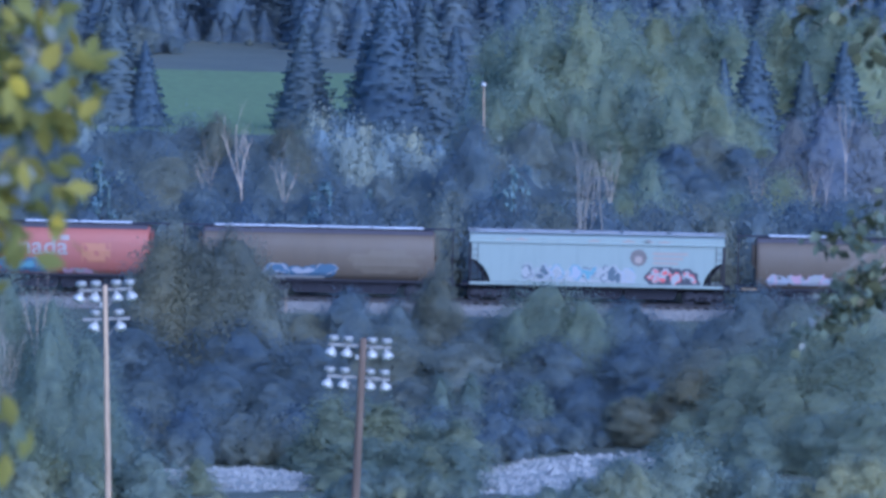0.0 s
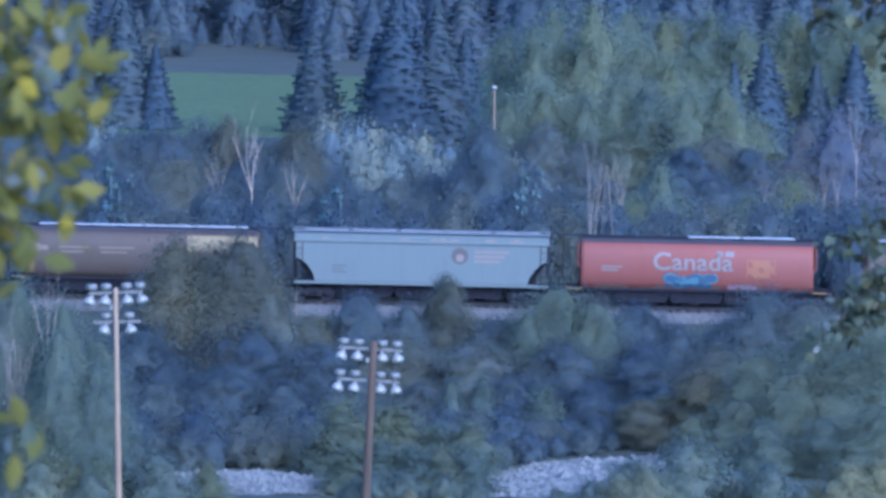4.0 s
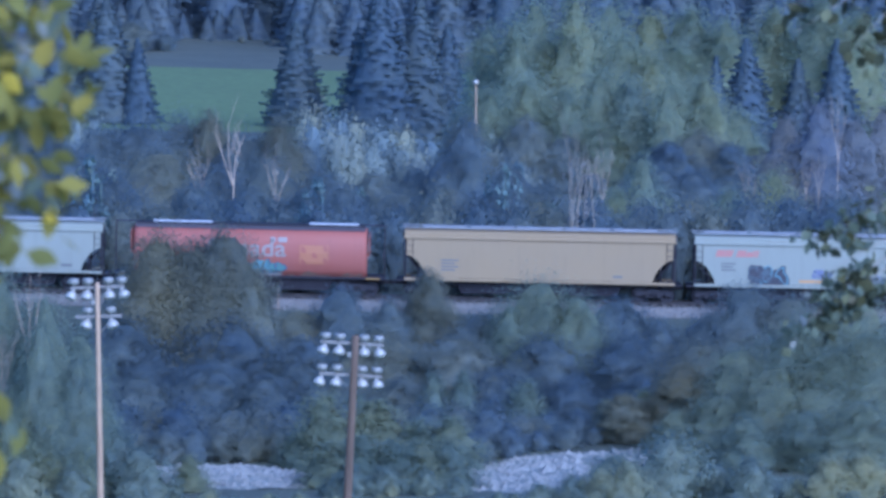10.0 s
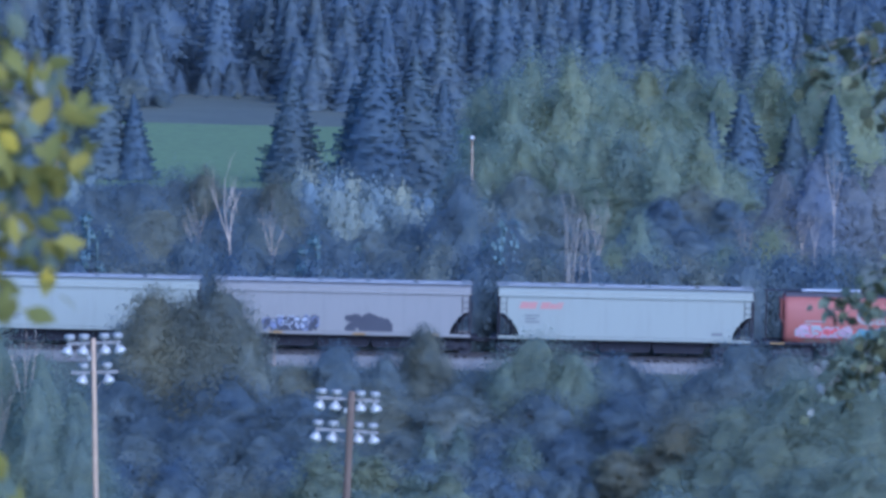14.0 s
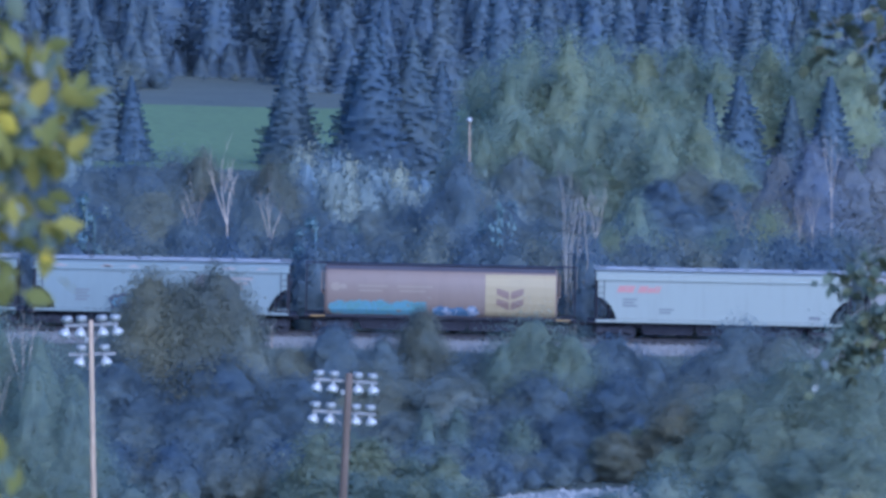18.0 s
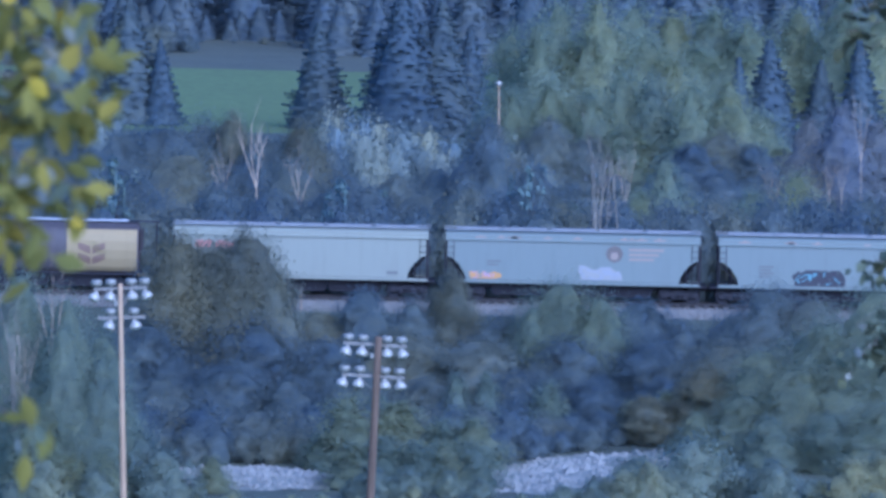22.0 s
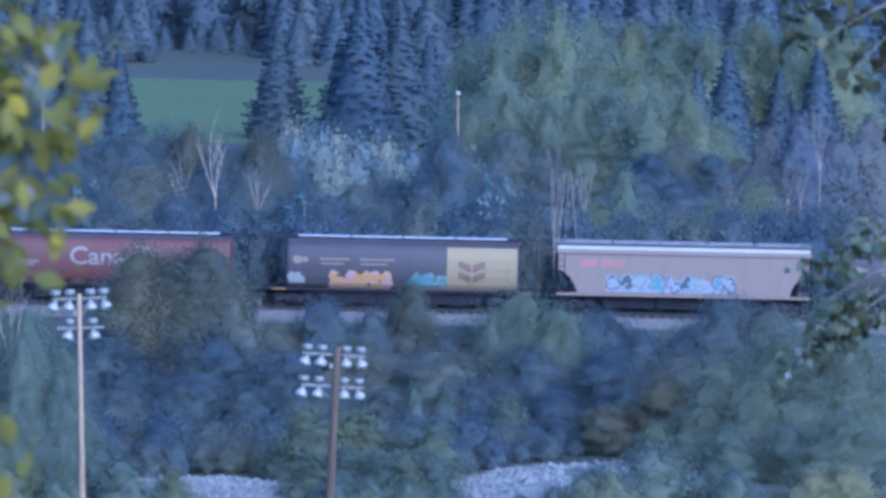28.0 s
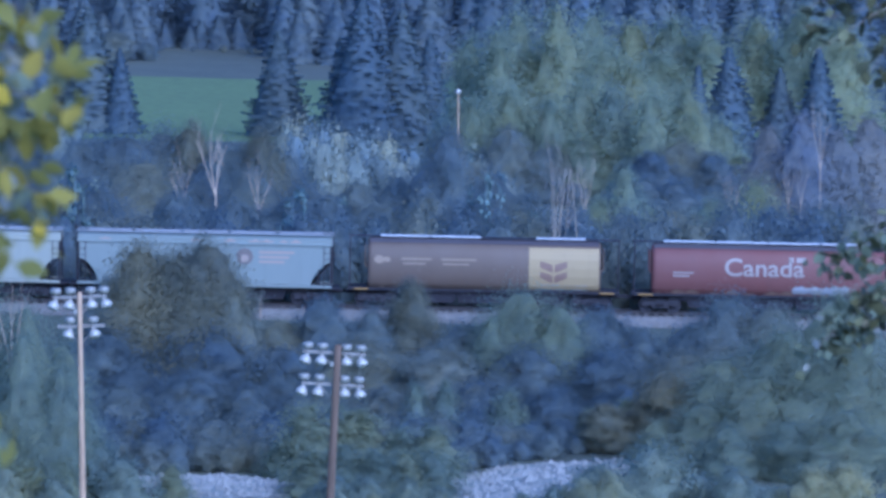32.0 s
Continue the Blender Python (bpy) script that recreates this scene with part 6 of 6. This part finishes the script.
    graffiti(car, 43, -5.2, -1.6, 1.3, 2.3, [SPRAY["black"], SPRAY["violet"], SPRAY["black"], SPRAY["grey"]], flat_side, 5)
    graffiti(car, 44, 0.2, 3.0, 1.35, 2.5, [SPRAY["black"], SPRAY["black"], SPRAY["black"]], flat_side, 2)
    for k in (-4.6, 0.6, 5.2):
        decal(car, "marking", M_SAFETY, k, k + 0.8, 1.12, 1.24, everywhere, lambda z: 1.62, "yellow edge mark", 0.2)
    stencils(car, flat_side, -6.4, 2.5, 2)
    add(-157.19 + 7.98, car)
    car = white_hopper("white hopper car with a red marking and light stains", -174.25)
    stencils(car, flat_side, -4.0, 1.9, 2)
    car = sheaf_hopper("faded brown cylindrical hopper car with turquoise graffiti and pale end panel", -191.31, P_FADED, hatches=())
    graffiti(car, 45, -7.0, -1.0, 1.25, 2.2, [SPRAY["cyan"], SPRAY["teal"]], round_side, 6)
    graffiti(car, 46, -0.6, 2.4, 1.25, 1.9, [SPRAY["blue"], SPRAY["grey"]], round_side, 4)
    car = wedge_hopper("pale blue-grey hopper car with black and teal graffiti", P_ICE)
    seal(car, 2.6, 3.05, flat_side)
    graffiti(car, 47, -3.2, -0.1, 1.3, 2.3, [SPRAY["black"], SPRAY["cyan"], SPRAY["black"]], flat_side, 4, SPRAY["black"])
    stencils(car, flat_side, -5.4, 2.4, 4)
    rust_patches(car, 3, flat_side)
    add(-209.47 + 7.98, car)
    car = wedge_hopper("pale blue-grey hopper car with a round brown emblem", P_ICE)
    seal(car, 2.6, 3.05, flat_side)
    graffiti(car, 48, 0.4, 3.2, 1.4, 2.3, [SPRAY["white"], SPRAY["grey"]], flat_side, 2)
    graffiti(car, 49, -6.4, -4.4, 1.35, 1.8, [SPRAY["orange"], SPRAY["pink"]], flat_side, 3)
    stencils(car, flat_side, -5.4, 2.4, 2)
    rust_patches(car, 4, flat_side, 10)
    add(-226.56 + 7.98, car)
    car = white_hopper("white hopper car with a red marking and orange corner", -243.62)
    decal(car, "marking", M_SAFETY, -6.6, -6.0, 1.3, 1.5, everywhere, flat_side, "", 0.2)
    car = sheaf_hopper("dark plum-brown cylindrical hopper car with yellow end panel", -260.44, P_PLUM)
    car = wedge_hopper("faded rose hopper car with a white roof edge", P_ROSE)
    brand_bars(car, -6.6, 2.9, flat_side, M_MARK, 0.5, 2.8)
    graffiti(car, 51, -5.0, 3.2, 1.35, 2.5, [SPRAY["grey"], SPRAY["slate"], SPRAY["white"], SPRAY["cyan"]], flat_side, 9)
    decal(car, "eave_stripe", M_HATCH, -7.9, 7.9, 4.0, 4.2, everywhere, lambda z: 1.56, "white painted eave", 0.5, 0.006)
    add(-278.59 + 7.98, car)
    car = sheaf_hopper("dark brown cylindrical hopper car with orange and teal graffiti", -295.58, P_PLUM)
    graffiti(car, 52, -4.6, -0.6, 1.25, 2.35, [SPRAY["orange"], SPRAY["pink"], SPRAY["orange"]], round_side, 5)
    decal(car, "graffiti", M_CREAM, -4.6, 6.0, 1.2, 1.36, lambda x, z: abs(x - 0.1) > 0.9, round_side, "pale sprayed line", 0.15, 0.03)
    graffiti(car, 53, 0.2, 5.8, 1.25, 2.3, [SPRAY["teal"], SPRAY["cyan"], SPRAY["teal"], SPRAY["white"]], round_side, 6)
    graffiti(car, 54, -7.2, -6.2, 1.5, 2.2, [SPRAY["white"]], round_side, 1)
    car = canada_hopper("maroon cylindrical hopper car lettered Canada in white", -313.67, P_MAROON, ((-6.6, 6.6),))
    graffiti(car, 55, 1.6, 5.0, 1.3, 1.9, [SPRAY["grey"], SPRAY["white"]], round_side, 4)
    car = sheaf_hopper("brown cylindrical hopper car with yellow end and leaf mark", -331.51, P_BROWN, hatches=((-6.6, -0.2), (3.2, 6.4)))
    graffiti(car, 56, 3.2, 6.6, 1.25, 1.7, [SPRAY["cyan"], SPRAY["grey"]], round_side, 4)
    car = wedge_hopper("pale blue-grey hopper car with a round mark and orange letters", P_ICE)
    seal(car, 2.5, 3.0, flat_side)
    rust_patches(car, 5, flat_side)
    add(-349.7 + 7.98, car)
    car = wedge_hopper("white-grey hopper car at the tail", P_WHITE)
    stencils(car, flat_side, -5.4, 2.4, 3)
    add(-366.73 + 7.98, car)


build_train()

# ---------------------------------------------------------------- near branches
BRANCHES = []
# seconds, then how far the branches swing in x and z, metres, and their roll
LEFT_SWAY = [(0, 0.0001, -0.0002, 0), (1, 0.0002, 0.0016, 0), (2, -0.0018, 0.0017, 0), (3, -0.0008, 0.0025, 0), (3.5, -0.0027, 0.0037, 0),
    (5.5, -0.0009, 0.0017, 0), (6, -0.0008, 0.0007, 0), (7, 0.0001, 0.0007, 0), (8, 0.0001, 0.0027, 0), (9, 0.0011, 0.0017, 0),
    (10, 0.0011, 0.0017, 0), (11, 0.0011, -0.0020, 0), (12, 0.0001, -0.0021, 0), (13, 0.0029, -0.0021, 0), (14, 0.0039, -0.0030, 0),
    (14.5, 0.0076, -0.0011, 0), (16.5, 0.0068, -0.0011, 0), (17, 0.0086, 0.0007, 0), (18, 0.0066, -0.0031, 0), (19, 0.0049, -0.0050, 0),
    (20, 0.0078, -0.0041, 0), (21, 0.0086, -0.0040, 0), (22, 0.0096, -0.0059, 0), (23, 0.0095, -0.0087, 0), (24, 0.0067, -0.0096, 0),
    (25, 0.0039, -0.0068, 0), (25.5, 0.0068, -0.0088, 0), (27.5, 0.0418, -0.0133, 0), (28, 0.0551, -0.0230, 0), (28.5, 0.0467, -0.0210, 0),
    (29, 0.0400, -0.0153, 0), (30, 0.0400, -0.0210, 0), (31, 0.0238, -0.0105, 0), (31.5, 0.0114, -0.0010, 0), (32, 0.0161, -0.0019, 0)]
RIGHT_SWAY = [(0, 0.0011, -0.0006, 0), (0.5, 0.0315, -0.0224, 0), (1, -0.0204, -0.0616, 0), (1.5, 0.0142, -0.0766, 0), (2, 0.0357, -0.1092, 0),
    (2.5, -0.0031, -0.0811, 0), (3, 0.0077, 0.0014, 0), (3.5, 0.0230, -0.0068, 0), (5.5, 0.0011, 0.0170, 0), (6, -0.0116, -0.0201, 0),
    (6.5, -0.0079, -0.0179, 0), (7, -0.0009, -0.0028, 0), (7.5, -0.0250, -0.0224, 0), (8, -0.0031, -0.0091, 0), (8.5, 0.0011, -0.0133, 0),
    (9, -0.0162, -0.0133, 0), (9.5, -0.0074, -0.0244, 0), (10, -0.0031, -0.0048, 0), (10.5, -0.0250, -0.0006, 0), (11, 0.0031, -0.0048, 0),
    (11.5, 0.0250, -0.0287, 0), (12, 0.0252, -0.0221, 0), (12.5, 0.0511, -0.0440, 0), (13, 0.0641, -0.0786, 0), (13.5, 0.0383, -0.0525, 0),
    (14, 0.1033, -0.0678, 0), (14.5, 0.1268, -0.0939, 0), (16.5, 0.1504, -0.0879, 0), (17, 0.1589, -0.0085, 0), (17.5, 0.1447, -0.0085, 0),
    (18, 0.1390, -0.0369, 0), (18.5, 0.1730, -0.0652, 0), (19, 0.1750, -0.0851, 0), (19.5, 0.1379, -0.0570, 0), (20, 0.0491, -0.0397, 0),
    (20.5, 0.1424, -0.0851, 0), (21, 0.1728, -0.1177, 0), (21.5, 0.1966, -0.0809, 0), (22, 0.1597, -0.1591, 0), (22.5, 0.1033, -0.0721, 0),
    (23, 0.1835, -0.0721, 0), (23.5, 0.1251, -0.0655, 0), (24, 0.0661, -0.0505, 0), (24.5, 0.0967, -0.0374, 0), (25, 0.0879, -0.0394, 0),
    (25.5, 0.0403, -0.0593, 0), (27.5, 0.0445, -0.0440, 0), (28, 0.0618, -0.1047, 0), (28.5, -0.0270, -0.0658, 0), (29, 0.0360, -0.0394, 0),
    (29.5, 0.0380, 0.0301, 0), (30, 0.0272, -0.1004, 0), (30.5, 0.0879, -0.0528, 0), (31, 0.0772, -0.0505, 0), (31.5, 0.1228, -0.0939, 0),
    (32, 0.1509, -0.0743, 0)]


def leaf_mesh(name, mat, length, width, seed):
    """A single leaf: pointed oval, folded along the midrib, with a stalk."""
    rng = random.Random(seed)
    n = 6
    prof = [0.0, 0.55, 0.9, 1.0, 0.78, 0.42, 0.0]
    verts, faces = [], []
    for i in range(n + 1):
        t = i / n
        w = width / 2 * prof[i]
        z = -0.25 * length * t * t
        verts += [(length * t, -w, z - 0.12 * w + rng.uniform(-0.1, 0.1) * w), (length * t, 0, z - 0.3 * w), (length * t, w, z - 0.12 * w + rng.uniform(-0.1, 0.1) * w)]
    for i in range(n):
        a, b = 3 * i, 3 * i + 3
        faces += [(a, b, b + 1, a + 1), (a + 1, b + 1, b + 2, a + 2)]
    k = len(verts)
    verts += [(-0.4 * length, -0.001, 0.05 * length), (-0.4 * length, 0.001, 0.05 * length), (0.05 * length, 0.001, 0), (0.05 * length, -0.001, 0)]
    faces.append((k, k + 1, k + 2, k + 3))
    me = raw_mesh(name, verts, faces, True)
    me.materials.append(mat)
    return me


def branch(name, label, anchor, twigs, leaves, per, droop, seed, twig_mat, spread, reach=0.25):
    """A leafy branch: twigs run from the anchor's side; each leaf is a part."""
    rng = random.Random(seed)
    ob = thing(name, label, "branch", "branches near the camera", pose(*anchor))
    for (ax, az), (bx, bz), r, count in twigs:
        bm = bmesh.new()
        a, b = Vector((ax, rng.uniform(-0.1, 0.1), az)), Vector((bx, rng.uniform(-0.15, 0.15), bz))
        mid = a.lerp(b, 0.5) + Vector((0, 0, droop * (b - a).length))
        pts = [a.lerp(mid, t / 4).lerp(mid.lerp(b, t / 4), t / 4) for t in range(5)]
        for p, q, k in zip(pts, pts[1:], range(4)):
            tube(bm, p, q, r * (1 - 0.2 * k), r * (1 - 0.2 * (k + 1)), 6)
        part("twig", bm, twig_mat, ob)
        for i in range(count):
            t = (i + rng.random()) / count
            t = reach + (1 - reach) * t
            c = a.lerp(mid, t).lerp(mid.lerp(b, t), t)
            c += Vector((rng.gauss(0, spread), rng.gauss(0, spread), rng.gauss(0, spread)))
            me = rng.choices(leaves, per)[0]
            m = Matrix.Translation(c) @ Euler((radians(rng.gauss(0, 45) - 35), radians(rng.gauss(25, 40)), radians(rng.uniform(-80, 80) + (180 if rng.random() < 0.35 else 0)))).to_matrix().to_4x4()
            part("leaf", me, None, ob, m=m @ Matrix.Scale(rng.uniform(0.7, 1.25), 4))
    return ob


def single_leaves(ob, mesh, spots):
    """Leaves that stand out at the branch's edge."""
    for k, (x, z, turn) in enumerate(spots):
        part("leaf", mesh, None, ob, m=pose(x, -0.12 + 0.02 * k, z, -70, turn, 0) @ Matrix.Scale(1.0, 4))


def build_branches():
    # Pale leaves stand in for highlights, grey-green ones for leaves in shade.
    green = [leaf_mesh("leaf", M_GREEN_LEAF, 0.068, 0.038, 1), leaf_mesh("leaf", M_PALE_LEAF, 0.045, 0.026, 2),
             leaf_mesh("leaf", M_YELLOW_LEAF, 0.06, 0.045, 3), leaf_mesh("leaf", M_TEAL_LEAF, 0.07, 0.045, 4)]
    aspen = [leaf_mesh("leaf", M_DARK_LEAF, 0.085, 0.066, 5), leaf_mesh("leaf", M_TEAL_LEAF, 0.064, 0.05, 6), leaf_mesh("leaf", M_PALE_LEAF, 0.05, 0.035, 7)]
    anchor = (-0.976, 14.0, 34.135)
    ob = branch("leafy_branch", "hanging branch of sunlit yellow-green leaves, some coloured pale as highlights", anchor, [((-0.112, 0.348), (0.130, 0.273), 0.006, 26), ((-0.112, 0.223), (0.236, 0.159), 0.006, 22), ((-0.112, 0.285), (0.074, 0.186), 0.005, 30), ((-0.112, 0.149), (0.205, 0.068), 0.005, 20), ((-0.112, 0.050), (0.149, -0.012), 0.005, 22), ((-0.112, -0.012), (0.146, -0.112), 0.005, 22), ((-0.112, -0.074), (0.155, -0.184), 0.005, 22), ((-0.112, -0.112), (0.062, -0.248), 0.005, 14), ((-0.112, -0.199), (0.000, -0.273), 0.004, 3), ((-0.112, 0.099), (0.050, 0.000), 0.004, 26), ((-0.112, -0.571), (0.037, -0.683), 0.004, 9), ((-0.112, -0.149), (0.025, -0.223), 0.004, 14), ((-0.15, 0.33), (0.0, -0.3), 0.004, 60), ((-0.13, 0.36), (0.04, 0.0), 0.004, 34)],
                green, [0.74, 0.11, 0.03, 0.12], 0.12, 3, M_BARK, 0.03)
    single_leaves(ob, green[2], [(0.03, 0.135, 40)])
    single_leaves(ob, green[0], [(0.16, 0.18, 15), (0.185, 0.165, 5), (0.17, 0.205, 60), (0.14, 0.1, 35), (0.17, 0.075, 50), (0.1, -0.06, 20), (0.12, -0.11, 30), (0.12, 0.27, -20)])
    single_leaves(ob, green[1], [(0.11, 0.25, 60), (0.05, -0.1, 70), (0.07, -0.06, 80), (0.03, 0.09, 70)])
    BRANCHES.append((ob, anchor, LEFT_SWAY, 1.0, 1.0))
    anchor = (2.208, 32.0, 32.338)
    ob = branch("aspen_branch", "hanging aspen branch with dark round leaves", anchor, [((0.227, 0.170), (-0.397, -0.312), 0.006, 80), ((0.227, 0.113), (-0.227, -0.227), 0.005, 70), ((0.227, 0.284), (-0.312, 0.113), 0.005, 60), ((0.227, 0.340), (-0.170, 0.227), 0.005, 26), ((0.227, 0.028), (-0.057, -0.113), 0.004, 12), ((0.227, 0.426), (0.000, 0.312), 0.004, 10), ((0.113, -0.227), (-0.199, -0.270), 0.003, 0), ((0.227, 0.227), (-0.369, -0.113), 0.004, 14)],
                aspen, [0.26, 0.7, 0.04], 0.1, 4, M_GREY_BARK, 0.045, 0.4)
    BRANCHES.append((ob, anchor, RIGHT_SWAY, 1.0, 1.0))
    anchor = (2.037, 32.0, 33.652)
    ob = branch("aspen_branch", "upper aspen branch with dark drooping leaves", anchor, [((0.397, 0.170), (-0.284, 0.000), 0.005, 24), ((0.397, 0.227), (-0.227, -0.119), 0.005, 12), ((0.397, 0.142), (0.043, -0.213), 0.005, 24), ((0.397, 0.284), (-0.340, 0.085), 0.005, 20), ((0.397, -0.369), (0.128, -0.482), 0.004, 8), ((0.397, -0.057), (0.170, -0.199), 0.004, 8)],
                aspen, [0.7, 0.28, 0.02], 0.06, 5, M_GREY_BARK, 0.045, 0.35)
    BRANCHES.append((ob, anchor, RIGHT_SWAY, 1.15, 0.8))


build_branches()


# ---------------------------------------------------------------- what moves
def motions():
    lean = math.degrees(math.atan(GRADE))
    for x, car in CARS:
        walk(car, [(t, pose(x + SPEED * t, TRACK_Y, -GRADE * (x + SPEED * t), 0, lean, 0)) for t in (0.0, SECONDS)])
    # wheels roll with the train; alike wheelsets share one set of keys
    turns = SPEED * SECONDS / 0.46
    n = int(turns / radians(75)) + 1
    for k, wx in enumerate((-0.86, 0.86)):
        first = WHEELS[k][0]
        walk(first, [(SECONDS * i / n, pose(wx, 0, 0.46, 0, math.degrees(turns) * i / n, 0)) for i in range(n + 1)])
        for w in WHEELS[k][1:]:
            w.rotation_mode = "QUATERNION"
            w.animation_data_create()
            w.animation_data.action = first.animation_data.action
            w.animation_data.action_slot = first.animation_data.action_slot
    for ob, anchor, rows, fx, fz in BRANCHES:
        walk(ob, [(t, pose(anchor[0] + dx * fx, anchor[1], anchor[2] + dz * fz, 0, roll, 0)) for t, dx, dz, roll in rows])


motions()
